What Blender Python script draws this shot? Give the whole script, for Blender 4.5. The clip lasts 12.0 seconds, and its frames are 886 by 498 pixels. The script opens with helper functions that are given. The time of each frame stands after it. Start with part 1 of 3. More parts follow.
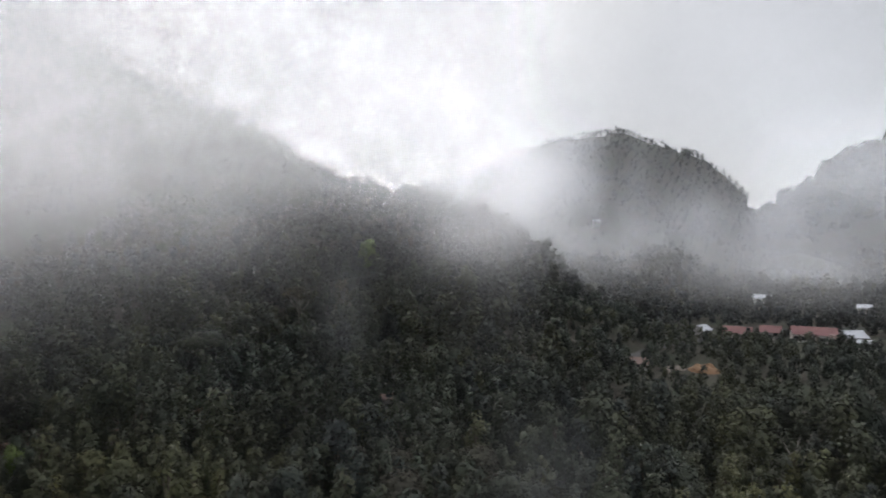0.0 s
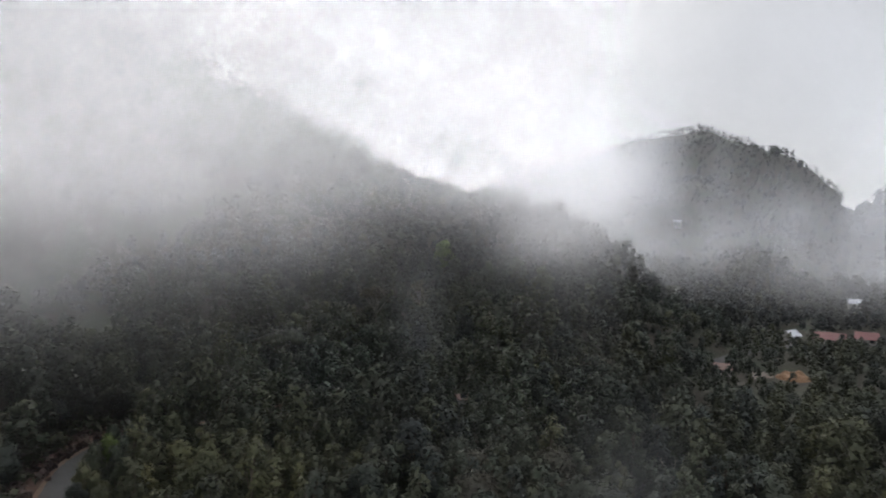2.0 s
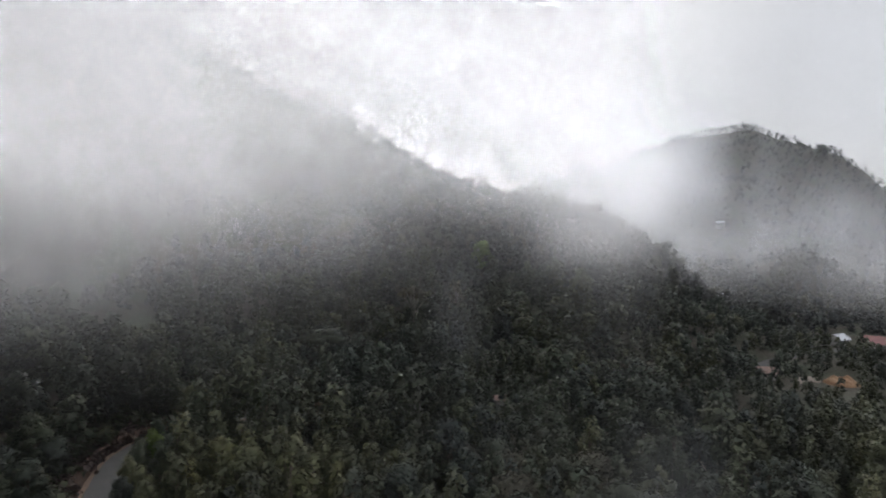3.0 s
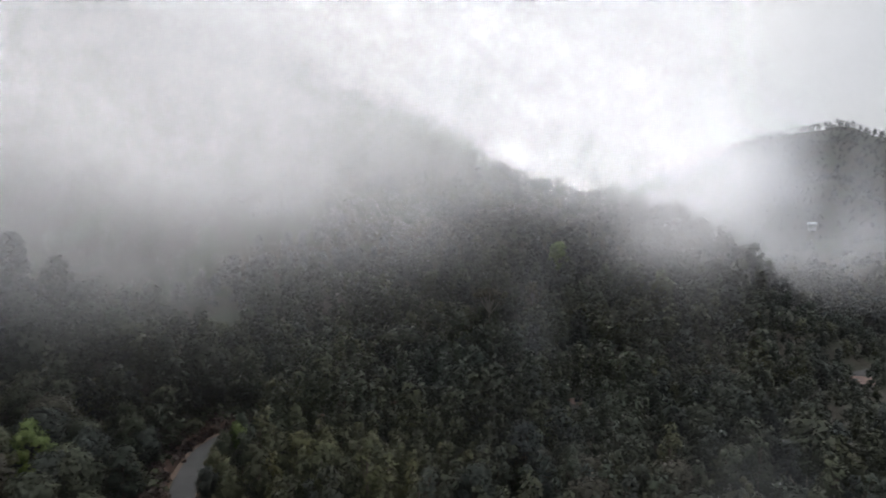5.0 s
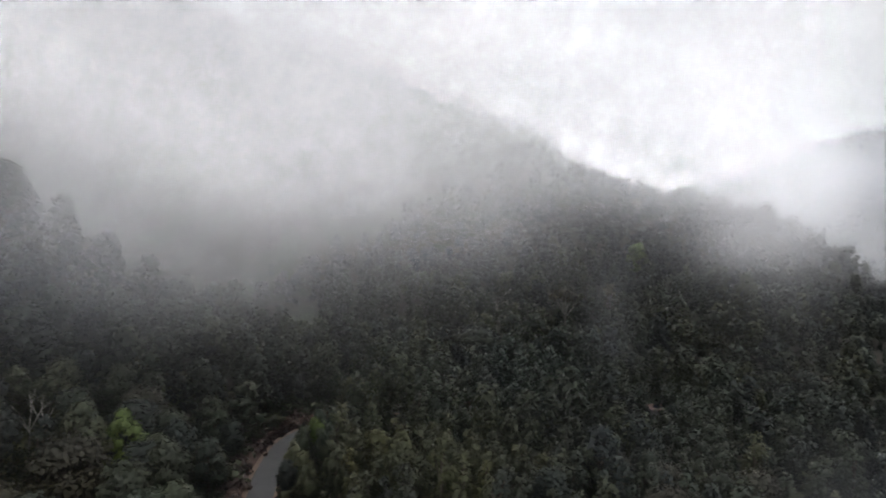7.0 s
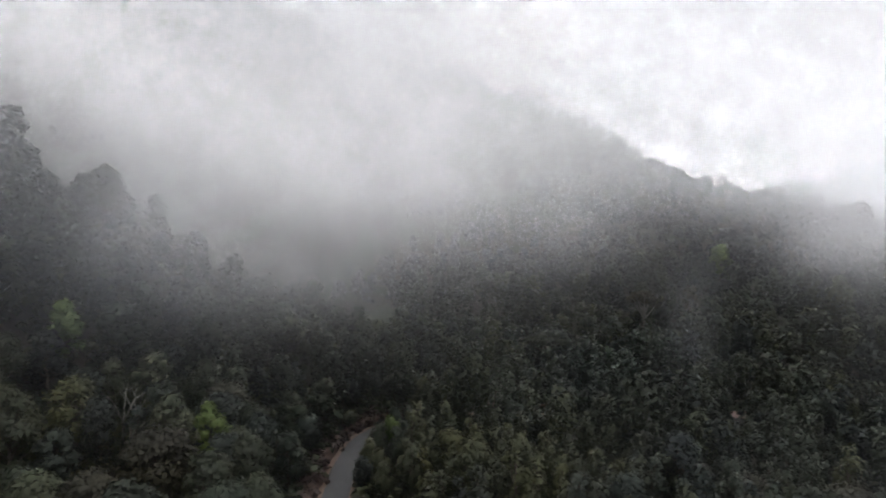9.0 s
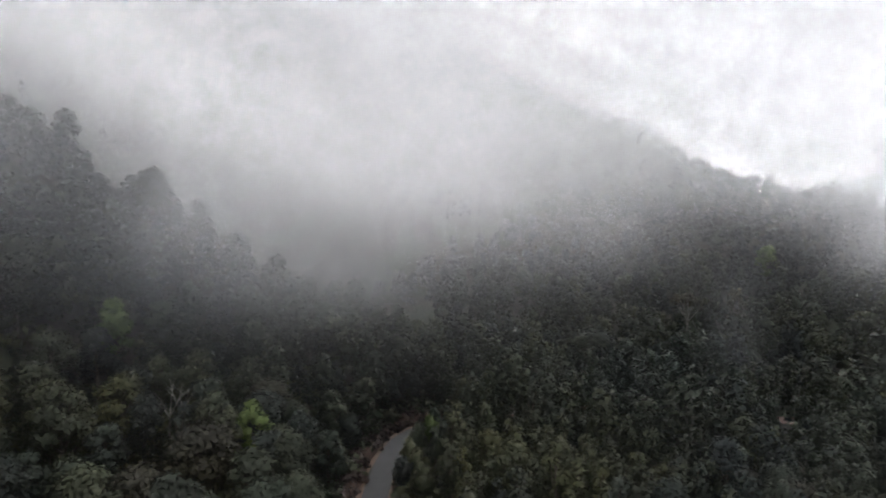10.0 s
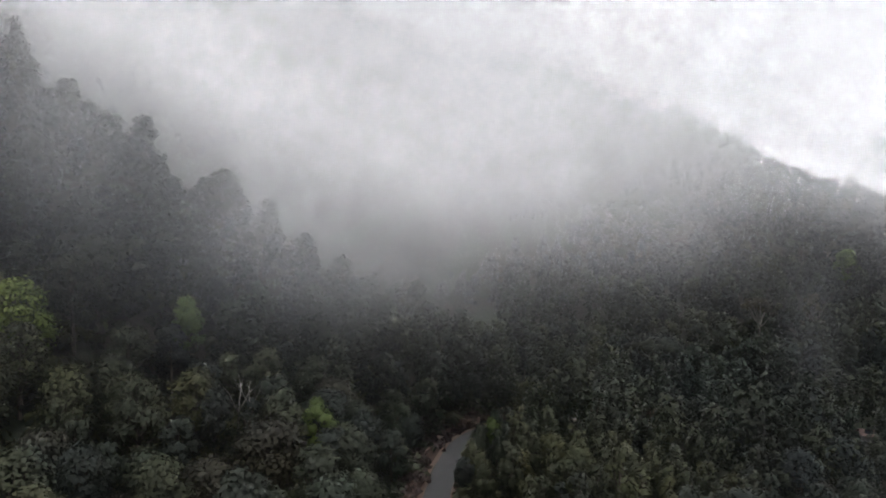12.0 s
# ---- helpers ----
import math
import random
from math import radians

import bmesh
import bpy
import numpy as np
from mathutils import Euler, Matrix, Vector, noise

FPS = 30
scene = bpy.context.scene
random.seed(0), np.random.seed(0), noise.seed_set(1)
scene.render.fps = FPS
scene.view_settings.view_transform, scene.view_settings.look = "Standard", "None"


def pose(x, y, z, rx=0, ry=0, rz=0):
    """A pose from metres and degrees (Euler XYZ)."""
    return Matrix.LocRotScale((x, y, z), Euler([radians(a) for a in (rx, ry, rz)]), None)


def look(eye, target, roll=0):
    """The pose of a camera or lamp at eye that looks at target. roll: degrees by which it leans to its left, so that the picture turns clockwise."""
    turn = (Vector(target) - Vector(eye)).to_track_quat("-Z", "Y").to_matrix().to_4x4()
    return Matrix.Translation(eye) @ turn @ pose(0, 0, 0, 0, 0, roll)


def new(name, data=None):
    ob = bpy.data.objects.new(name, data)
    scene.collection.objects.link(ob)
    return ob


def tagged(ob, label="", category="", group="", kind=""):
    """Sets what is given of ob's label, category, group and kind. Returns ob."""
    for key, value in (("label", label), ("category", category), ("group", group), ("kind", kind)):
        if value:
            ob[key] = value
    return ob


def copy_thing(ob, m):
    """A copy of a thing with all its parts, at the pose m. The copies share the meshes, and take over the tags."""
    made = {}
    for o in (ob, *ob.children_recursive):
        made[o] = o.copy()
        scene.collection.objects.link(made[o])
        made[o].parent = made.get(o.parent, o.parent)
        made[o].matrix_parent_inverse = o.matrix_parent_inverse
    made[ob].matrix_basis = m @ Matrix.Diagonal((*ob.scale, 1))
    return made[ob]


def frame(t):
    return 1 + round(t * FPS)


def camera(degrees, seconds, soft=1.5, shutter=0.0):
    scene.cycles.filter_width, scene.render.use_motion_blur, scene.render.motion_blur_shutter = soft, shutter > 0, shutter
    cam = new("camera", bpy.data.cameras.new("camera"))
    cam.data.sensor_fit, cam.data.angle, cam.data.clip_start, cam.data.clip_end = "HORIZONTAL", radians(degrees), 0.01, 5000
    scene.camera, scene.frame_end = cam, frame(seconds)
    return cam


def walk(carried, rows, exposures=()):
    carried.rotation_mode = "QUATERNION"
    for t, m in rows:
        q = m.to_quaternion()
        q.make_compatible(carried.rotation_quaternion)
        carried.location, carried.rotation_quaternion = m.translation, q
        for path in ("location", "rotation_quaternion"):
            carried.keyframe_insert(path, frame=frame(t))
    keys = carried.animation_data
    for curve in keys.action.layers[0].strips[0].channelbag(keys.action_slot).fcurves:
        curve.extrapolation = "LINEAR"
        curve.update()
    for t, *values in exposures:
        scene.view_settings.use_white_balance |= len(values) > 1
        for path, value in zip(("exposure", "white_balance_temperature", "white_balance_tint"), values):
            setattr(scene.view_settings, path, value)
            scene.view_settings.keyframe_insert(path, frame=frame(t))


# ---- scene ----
# A hovering camera pans over a misty wooded valley. x east, y ahead, z up; the valley floor lies near z = 0.
EYE = 36.0
cam = camera(64.0, 12.0, soft=1.9, shutter=1.0)
# seconds, yaw, pitch, roll
ROWS = [
    (0.0, 0.00, -2.703, 0.74), (0.5, 1.54, -2.71, 0.71), (1.0, 3.06, -2.70, 0.71), (1.5, 4.585, -2.70, 0.70),
    (2.0, 6.104, -2.71, 0.67), (2.5, 7.628, -2.705, 0.66), (3.0, 9.166, -2.715, 0.66), (5.0, 15.297, -2.734, 0.755),
    (5.5, 16.813, -2.742, 0.78), (6.0, 18.319, -2.725, 0.75), (6.5, 19.851, -2.735, 0.735), (7.0, 21.37, -2.745, 0.73),
    (9.0, 27.423, -2.79, 0.66), (9.5, 28.996, -2.784, 0.65), (10.0, 30.645, -2.763, 0.65), (10.5, 32.31, -2.744, 0.665),
    (11.0, 33.992, -2.732, 0.68), (11.5, 35.52, -2.724, 0.70), (12.0, 35.73, -2.703, 0.74),
]
walk(cam, [(t, pose(0, 0, EYE, 90 + pitch, 0, yaw) @ pose(0, 0, 0, 0, 0, roll)) for t, yaw, pitch, roll in ROWS])

# ---------------------------------------------------------------- sky and sun
SUN_AZ, SUN_EL = -8.5, 24.0            # degrees east of the y axis, and above the horizon
scene.view_settings.exposure = 0.0


def sun_way():
    a, e = radians(SUN_AZ), radians(SUN_EL)
    return Vector((math.sin(a) * math.cos(e), math.cos(a) * math.cos(e), math.sin(e)))


def overcast_world():
    world = bpy.data.worlds.new("overcast_sky")
    scene.world = world
    world.use_nodes = True
    nt = world.node_tree
    nt.nodes.clear()
    N, L = nt.nodes.new, nt.links.new
    out, bg = N("ShaderNodeOutputWorld"), N("ShaderNodeBackground")
    sky = N("ShaderNodeTexSky")
    sky.sky_type, sky.sun_disc = "NISHITA", False
    sky.sun_elevation, sky.sun_rotation = radians(SUN_EL), radians(SUN_AZ)
    thin = N("ShaderNodeVectorMath")
    thin.operation = "SCALE"
    thin.inputs["Scale"].default_value = 0.08
    L(sky.outputs[0], thin.inputs[0])
    co = N("ShaderNodeTexCoord")
    dot = N("ShaderNodeVectorMath")
    dot.operation = "DOT_PRODUCT"
    L(co.outputs["Generated"], dot.inputs[0])
    dot.inputs[1].default_value = sun_way()
    # cloud deck: brighter round the veiled sun, greyer and bluer away from it
    deck = N("ShaderNodeValToRGB")
    L(dot.outputs["Value"], deck.inputs[0])
    el = deck.color_ramp.elements
    el[0].position, el[0].color = 0.0, (0.512, 0.52, 0.55, 1)
    el[1].position, el[1].color = 1.0, (0.94, 0.935, 0.94, 1)
    for p, c in ((0.70, (0.562, 0.575, 0.612, 1)), (0.90, (0.632, 0.645, 0.68, 1)), (0.965, (0.785, 0.79, 0.805, 1))):
        e = el.new(p)
        e.color = c
    noise_tex = N("ShaderNodeTexNoise")
    noise_tex.inputs["Scale"].default_value = 3.2
    noise_tex.inputs["Detail"].default_value = 5
    L(co.outputs["Generated"], noise_tex.inputs["Vector"])
    rng = N("ShaderNodeMapRange")
    rng.inputs["From Min"].default_value, rng.inputs["From Max"].default_value = 0.3, 0.7
    rng.inputs["To Min"].default_value, rng.inputs["To Max"].default_value = 0.93, 1.05
    L(noise_tex.outputs[0], rng.inputs[0])
    mul = N("ShaderNodeVectorMath")
    mul.operation = "SCALE"
    L(deck.outputs[0], mul.inputs[0])
    L(rng.outputs[0], mul.inputs["Scale"])
    # an overcast sky is about three times as bright overhead as at the horizon
    sep = N("ShaderNodeSeparateXYZ")
    L(co.outputs["Generated"], sep.inputs[0])
    rise = N("ShaderNodeValToRGB")
    steps = rise.color_ramp.elements
    steps[0].position, steps[0].color = 0.0, (0.195, 0.195, 0.195, 1)
    steps[1].position, steps[1].color = 1.0, (0.90, 0.90, 0.90, 1)
    for p, v in ((0.10, 0.215), (0.27, 0.25)):
        steps.new(p).color = (v, v, v, 1)
    L(sep.outputs[2], rise.inputs[0])
    four = N("ShaderNodeMath")
    four.operation = "MULTIPLY"
    four.inputs[1].default_value = 4.0
    L(rise.outputs[0], four.inputs[0])
    rise = four
    mul2 = N("ShaderNodeVectorMath")
    mul2.operation = "SCALE"
    L(mul.outputs[0], mul2.inputs[0])
    L(rise.outputs[0], mul2.inputs["Scale"])
    mul = mul2
    mix = N("ShaderNodeMix")
    mix.data_type = "RGBA"
    mix.inputs["Factor"].default_value = 0.9
    L(thin.outputs[0], mix.inputs["A"])
    L(mul.outputs[0], mix.inputs["B"])
    L(mix.outputs["Result"], bg.inputs["Color"])
    bg.inputs["Strength"].default_value = 1.0
    L(bg.outputs[0], out.inputs[0])


overcast_world()
sun_data = bpy.data.lights.new("sun", "SUN")
sun_data.energy, sun_data.angle, sun_data.color = 0.8, radians(30), (1.0, 0.96, 0.9)
sun = new("sun", sun_data)
sun.matrix_world = look(sun_way() * 900, (0, 0, 0))

# ---------------------------------------------------------------- materials


class Mat:
    """A node material with short calls to add nodes."""

    def __init__(self, name):
        self.m = bpy.data.materials.new(name)
        self.m.use_nodes = True
        self.nt = self.m.node_tree
        self.nt.nodes.clear()
        self.out = self.N("ShaderNodeOutputMaterial")

    def N(self, kind, **inputs):
        n = self.nt.nodes.new(kind)
        for k, v in inputs.items():
            n.inputs[k.replace("_", " ")].default_value = v
        return n

    def L(self, a, b):
        self.nt.links.new(a, b)

    def noise(self, scale, detail=4, rough=0.55, vector=None, dist=0.0):
        n = self.N("ShaderNodeTexNoise", Scale=scale, Detail=detail, Roughness=rough, Distortion=dist)
        if vector is None:
            vector = self.N("ShaderNodeNewGeometry").outputs["Position"]
        self.L(vector, n.inputs["Vector"])
        return n.outputs[0]

    def ramp(self, fac, stops):
        r = self.N("ShaderNodeValToRGB")
        e = r.color_ramp.elements
        e[0].position, e[0].color = stops[0][0], (*stops[0][1], 1)
        e[1].position, e[1].color = stops[-1][0], (*stops[-1][1], 1)
        for p, c in stops[1:-1]:
            x = e.new(p)
            x.color = (*c, 1)
        self.L(fac, r.inputs[0])
        return r.outputs[0]

    def math(self, op, a, b=0.0, clamp=False):
        n = self.N("ShaderNodeMath")
        n.operation, n.use_clamp = op, clamp
        for i, v in enumerate((a, b)):
            if isinstance(v, (int, float)):
                n.inputs[i].default_value = v
            else:
                self.L(v, n.inputs[i])
        return n.outputs[0]

    def mix(self, fac, a, b, blend="MIX"):
        n = self.N("ShaderNodeMix")
        n.data_type, n.blend_type = "RGBA", blend
        for key, v in (("Factor", fac), ("A", a), ("B", b)):
            if isinstance(v, (int, float)):
                n.inputs[key].default_value = v
            elif isinstance(v, tuple):
                n.inputs[key].default_value = (*v, 1)
            else:
                self.L(v, n.inputs[key])
        return n.outputs["Result"]

    def principled(self, color, rough=0.8, bump=None, bump_dist=0.05, spec=0.3, metal=0.0):
        p = self.N("ShaderNodeBsdfPrincipled", Roughness=rough, Metallic=metal)
        p.inputs["Specular IOR Level"].default_value = spec
        if isinstance(color, tuple):
            p.inputs["Base Color"].default_value = (*color, 1)
        else:
            self.L(color, p.inputs["Base Color"])
        if bump is not None:
            b = self.N("ShaderNodeBump", Strength=0.6, Distance=bump_dist)
            self.L(bump, b.inputs["Height"])
            self.L(b.outputs[0], p.inputs["Normal"])
        self.L(p.outputs[0], self.out.inputs[0])
        return self.m


def leaf_material(name, dark, mid, light, patch=0.15, single=True):
    """Foliage: hue by tree, by patch and by spray, with some light passing through. single: each tree is an object of its own."""
    m = Mat(name)
    geo = m.N("ShaderNodeNewGeometry")
    if single:
        tree = m.N("ShaderNodeObjectInfo").outputs["Random"]
    else:
        tint = m.N("ShaderNodeAttribute")
        tint.attribute_name = "tint"
        tree = tint.outputs["Fac"]
    big, fine = m.noise(patch, 2), m.noise(1.6, 3)
    f = m.math("MULTIPLY", geo.outputs["Random Per Island"], 0.12)
    f = m.math("ADD", f, m.math("MULTIPLY", tree, 0.50))
    f = m.math("ADD", f, m.math("MULTIPLY", big, 0.7))
    f = m.math("ADD", f, m.math("MULTIPLY", fine, 0.4))
    f = m.math("SUBTRACT", f, 0.45)
    col = m.ramp(f, [(0.1, dark), (0.45, mid), (0.95, light)])
    # stands of other kinds of tree: yellower here, browner there
    stand = m.ramp(m.noise(0.035, 3, 0.6), [(0.36, (0.86, 0.98, 1.05)), (0.50, (1.0, 1.0, 1.0)), (0.62, (1.22, 1.14, 0.82))])
    col = m.mix(1.0, col, stand, "MULTIPLY")
    p = m.N("ShaderNodeBsdfPrincipled", Roughness=0.55)
    p.inputs["Specular IOR Level"].default_value = 0.25
    m.L(col, p.inputs["Base Color"])
    tr = m.N("ShaderNodeBsdfTranslucent")
    m.L(col, tr.inputs["Color"])
    mx = m.N("ShaderNodeMixShader", Fac=0.15)
    m.L(p.outputs[0], mx.inputs[1])
    m.L(tr.outputs[0], mx.inputs[2])
    m.L(mx.outputs[0], m.out.inputs[0])
    return m.m


LEAF_DARK = leaf_material("leaf_dark_green", (0.027, 0.032, 0.029), (0.044, 0.050, 0.037), (0.083, 0.093, 0.055))
LEAF_OLIVE = leaf_material("leaf_olive", (0.035, 0.039, 0.027), (0.058, 0.063, 0.037), (0.106, 0.108, 0.057))
LEAF_YELLOW = leaf_material("leaf_yellow_green", (0.054, 0.078, 0.024), (0.098, 0.133, 0.037), (0.152, 0.195, 0.058))
LEAF_FRESH = leaf_material("leaf_fresh_green", (0.069, 0.098, 0.037), (0.121, 0.165, 0.055), (0.203, 0.257, 0.082))
LEAF_BROWN = leaf_material("leaf_dry_brown", (0.033, 0.031, 0.024), (0.054, 0.050, 0.034), (0.084, 0.076, 0.052))
LEAF_RUST = leaf_material("leaf_rusty_scrub", (0.025, 0.017, 0.016), (0.047, 0.029, 0.025), (0.066, 0.045, 0.036))
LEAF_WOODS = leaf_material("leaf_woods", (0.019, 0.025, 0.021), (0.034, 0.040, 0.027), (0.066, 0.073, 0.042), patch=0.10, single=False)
# the same woods far off: bluish grey of the haze mixed into the leaf colour
LEAF_FAR_HAZED = leaf_material("leaf_far_woods_hazed", (0.021, 0.025, 0.026), (0.033, 0.037, 0.034), (0.059, 0.060, 0.047), patch=0.08, single=False)


def bark_material(name, a, b):
    m = Mat(name)
    n = m.noise(3.0, 5)
    return m.principled(m.ramp(n, [(0.3, a), (0.7, b)]), 0.9, n, 0.03)


BARK = bark_material("bark_grey_brown", (0.045, 0.036, 0.028), (0.12, 0.10, 0.08))
BARK_PALE = bark_material("bark_pale", (0.13, 0.12, 0.105), (0.27, 0.25, 0.22))


def ground_material():
    m = Mat("forest_floor")
    big, fine = m.noise(0.05, 4), m.noise(1.3, 6)
    soil = m.ramp(fine, [(0.25, (0.024, 0.021, 0.017)), (0.55, (0.042, 0.035, 0.026)), (0.8, (0.07, 0.056, 0.04))])
    herb = m.ramp(fine, [(0.3, (0.024, 0.030, 0.020)), (0.7, (0.045, 0.052, 0.030))])
    return m.principled(m.mix(m.ramp(big, [(0.4, (0, 0, 0)), (0.6, (1, 1, 1))]), soil, herb), 0.95, fine, 0.25)


def asphalt_material():
    m = Mat("worn_asphalt")
    big, fine = m.noise(0.35, 5), m.noise(9.0, 6)
    col = m.mix(0.5, m.ramp(big, [(0.3, (0.038, 0.037, 0.037)), (0.7, (0.070, 0.068, 0.067))]),
                m.ramp(fine, [(0.3, (0.042, 0.041, 0.040)), (0.7, (0.082, 0.08, 0.078))]))
    return m.principled(col, 0.85, fine, 0.01)


def earth_material(name, a, b, c):
    m = Mat(name)
    big, fine = m.noise(0.5, 5), m.noise(4.0, 6)
    col = m.mix(0.5, m.ramp(big, [(0.3, a), (0.7, b)]), m.ramp(fine, [(0.3, a), (0.75, c)]))
    return m.principled(col, 0.95, fine, 0.12)


GROUND, ASPHALT = ground_material(), asphalt_material()
RED_EARTH = earth_material("red_earth", (0.035, 0.022, 0.016), (0.075, 0.040, 0.028), (0.10, 0.058, 0.04))
PALE_EARTH = earth_material("pale_earth", (0.12, 0.10, 0.08), (0.19, 0.165, 0.14), (0.24, 0.21, 0.18))
VERGE_EARTH = earth_material("tan_earth", (0.085, 0.055, 0.038), (0.16, 0.11, 0.08), (0.20, 0.14, 0.10))
ORANGE_EARTH = earth_material("orange_earth", (0.13, 0.075, 0.042), (0.22, 0.13, 0.072), (0.28, 0.18, 0.11))


THIN = 0.138


def mist_material(name, scale, ragged, colour, upright=0.6):
    """Thin cloud: scatters the light of the sky above it, and lets the rest through in shreds. Its depth is carried by the mesh."""
    m = Mat(name)
    depth = m.N("ShaderNodeAttribute")
    depth.attribute_name = "depth"
    pos = m.N("ShaderNodeMapping")
    pos.inputs["Scale"].default_value = (1.0, 1.0, upright)
    pos.inputs["Rotation"].default_value = (radians(14), radians(-12), 0)
    m.L(m.N("ShaderNodeNewGeometry").outputs["Position"], pos.inputs[0])
    n = m.noise(scale, 4, 0.52, pos.outputs[0], 0.4)
    n2 = m.noise(scale * 0.33, 1, 0.5, pos.outputs[0])
    swing = m.math("ADD", m.math("MULTIPLY", m.math("SUBTRACT", n, 0.5), 2.0 * ragged), m.math("MULTIPLY", m.math("SUBTRACT", n2, 0.5), 1.6 * ragged))
    shred = m.math("POWER", 2.718, swing)
    tau = m.math("MULTIPLY", depth.outputs["Fac"], shred)
    # every sheet stays thin
    alpha = m.math("SUBTRACT", 1.0, m.math("POWER", 2.718, m.math("MULTIPLY", tau, -1.0 / THIN)), clamp=True)
    alpha = m.math("MULTIPLY", alpha, THIN)
    up, down = m.N("ShaderNodeCombineXYZ"), m.N("ShaderNodeCombineXYZ")
    up.inputs[2].default_value, down.inputs[2].default_value = 1.0, -1.0
    d = m.N("ShaderNodeBsdfDiffuse", Color=(*colour, 1))
    m.L(up.outputs[0], d.inputs["Normal"])
    tl = m.N("ShaderNodeBsdfTranslucent", Color=(*colour, 1))
    m.L(down.outputs[0], tl.inputs["Normal"])
    body = m.N("ShaderNodeAddShader")
    m.L(d.outputs[0], body.inputs[0])
    m.L(tl.outputs[0], body.inputs[1])
    mx = m.N("ShaderNodeMixShader")
    m.L(alpha, mx.inputs[0])
    m.L(m.N("ShaderNodeBsdfTransparent").outputs[0], mx.inputs[1])
    m.L(body.outputs[0], mx.inputs[2])
    m.L(mx.outputs[0], m.out.inputs[0])
    return m.m


def plain_material(name, a, b, scale, rough=0.8, metal=0.0, bump=0.02):
    m = Mat(name)
    n, n2 = m.noise(scale, 5), m.noise(scale * 7, 4)
    col = m.mix(0.35, m.ramp(n, [(0.3, a), (0.7, b)]), m.ramp(n2, [(0.3, a), (0.7, b)]))
    return m.principled(col, rough, n2, bump, metal=metal)


WHITE_WALL = plain_material("whitewashed_wall", (0.45, 0.43, 0.40), (0.66, 0.63, 0.60), 0.5)
GREY_WALL = plain_material("grey_plaster", (0.25, 0.24, 0.23), (0.42, 0.41, 0.39), 0.5)
RED_ROOF = plain_material("red_painted_sheet_roof", (0.11, 0.048, 0.047), (0.19, 0.088, 0.085), 0.4, 0.6)
TIN_ROOF = plain_material("zinc_sheet_roof", (0.26, 0.27, 0.29), (0.42, 0.43, 0.46), 0.4, 0.5)
RUST_ROOF = plain_material("rusty_sheet_roof", (0.10, 0.065, 0.055), (0.20, 0.14, 0.12), 0.5, 0.7)
GLASS_DARK = plain_material("dark_window_glass", (0.02, 0.022, 0.025), (0.05, 0.055, 0.06), 1.0, 0.15)
TIMBER = plain_material("painted_timber", (0.10, 0.08, 0.06), (0.2, 0.16, 0.12), 1.0)


# ---------------------------------------------------------------- the land
def polar(az, r):
    return r * math.sin(radians(az)), r * math.cos(radians(az))


# crests: bearing in degrees, distance, height, and width of the flanks in metres
CRESTS = [
    [(-95, 640, 260, 240), (-75, 540, 235, 240), (-50, 470, 190, 240), (-40, 440, 156, 240), (-36, 430, 143, 235), (-29, 410, 126, 235), (-22, 395, 99, 235),
     (-15.7, 380, 77, 230), (-10, 350, 51, 215), (-5, 320, 39, 190), (0, 300, 36, 165), (4, 290, 30, 135), (7, 290, 20, 105), (9.5, 295, 8, 85), (11, 300, -4, 70)],
    [(-10, 350, 48, 70), (-7.5, 260, 16, 65), (-6.2, 215, 8, 60), (-5.5, 188, 2, 50)],
    [(-100, 260, 130, 90), (-85, 205, 100, 90), (-68, 155, 60, 88), (-60, 140, 44, 88), (-52, 125, 29, 85), (-46, 116, 11, 75), (-40, 112, 3, 60)],
    [(-14, 640, 30, 200), (2, 640, 66, 230), (6, 630, 88, 230), (10, 620, 101, 230), (14, 620, 106, 230), (16.8, 620, 94, 220), (19, 620, 87, 210), (21.5, 620, 73, 190),
     (23.2, 620, 54, 160), (24.0, 620, 8, 120)],
    [(26, 950, 20, 330), (29, 930, 100, 330), (31, 920, 112, 330), (38, 900, 150, 330), (55, 900, 190, 330)],
]
ROAD = [(-150, 200), (-140, 120), (-120, 55), (-80, 28), (-48, 36), (-39, 58), (-36.9, 74), (-35.9, 86), (-34.9, 98), (-33.5, 108), (-31, 115.5),
        (-28, 121), (-24, 126), (-17, 129), (-10, 131), (-4.6, 133), (3, 140), (10, 160), (15, 188), (20, 235), (24, 268), (32, 300), (45, 340)]
ROAD_WIDTH = 3.2


def smooth_line(points, step):
    """A Catmull-Rom line through points given as (bearing, distance), resampled about every step metres."""
    p = [np.array(polar(a, r)) for a, r in points]
    p = [2 * p[0] - p[1]] + p + [2 * p[-1] - p[-2]]
    out = []
    for a, b, c, d in zip(p, p[1:], p[2:], p[3:]):
        n = max(2, int(np.linalg.norm(c - b) / step))
        for t in np.arange(n) / n:
            out.append(0.5 * (2 * b + (c - a) * t + (2 * a - 5 * b + 4 * c - d) * t * t + (3 * b - a - 3 * c + d) * t ** 3))
    return np.array(out + [p[-2]])


ROAD_LINE = smooth_line(ROAD, 2.0)


def wave(x, y, s, seed):
    """Cheap smooth noise, about -1 to 1, with features of about s metres."""
    out = np.zeros(np.shape(x))
    rng = np.random.RandomState(seed)
    for k in range(5):
        a, ph, f = rng.uniform(0, 6.28), rng.uniform(0, 6.28), rng.uniform(0.6, 1.9) * 6.28 / (2 * s)
        out = out + np.sin((x * math.cos(a) + y * math.sin(a)) * f + ph + 0.8 * np.sin((y * math.cos(a) - x * math.sin(a)) * f * 0.7 + ph * 2))
    return out / 3.0


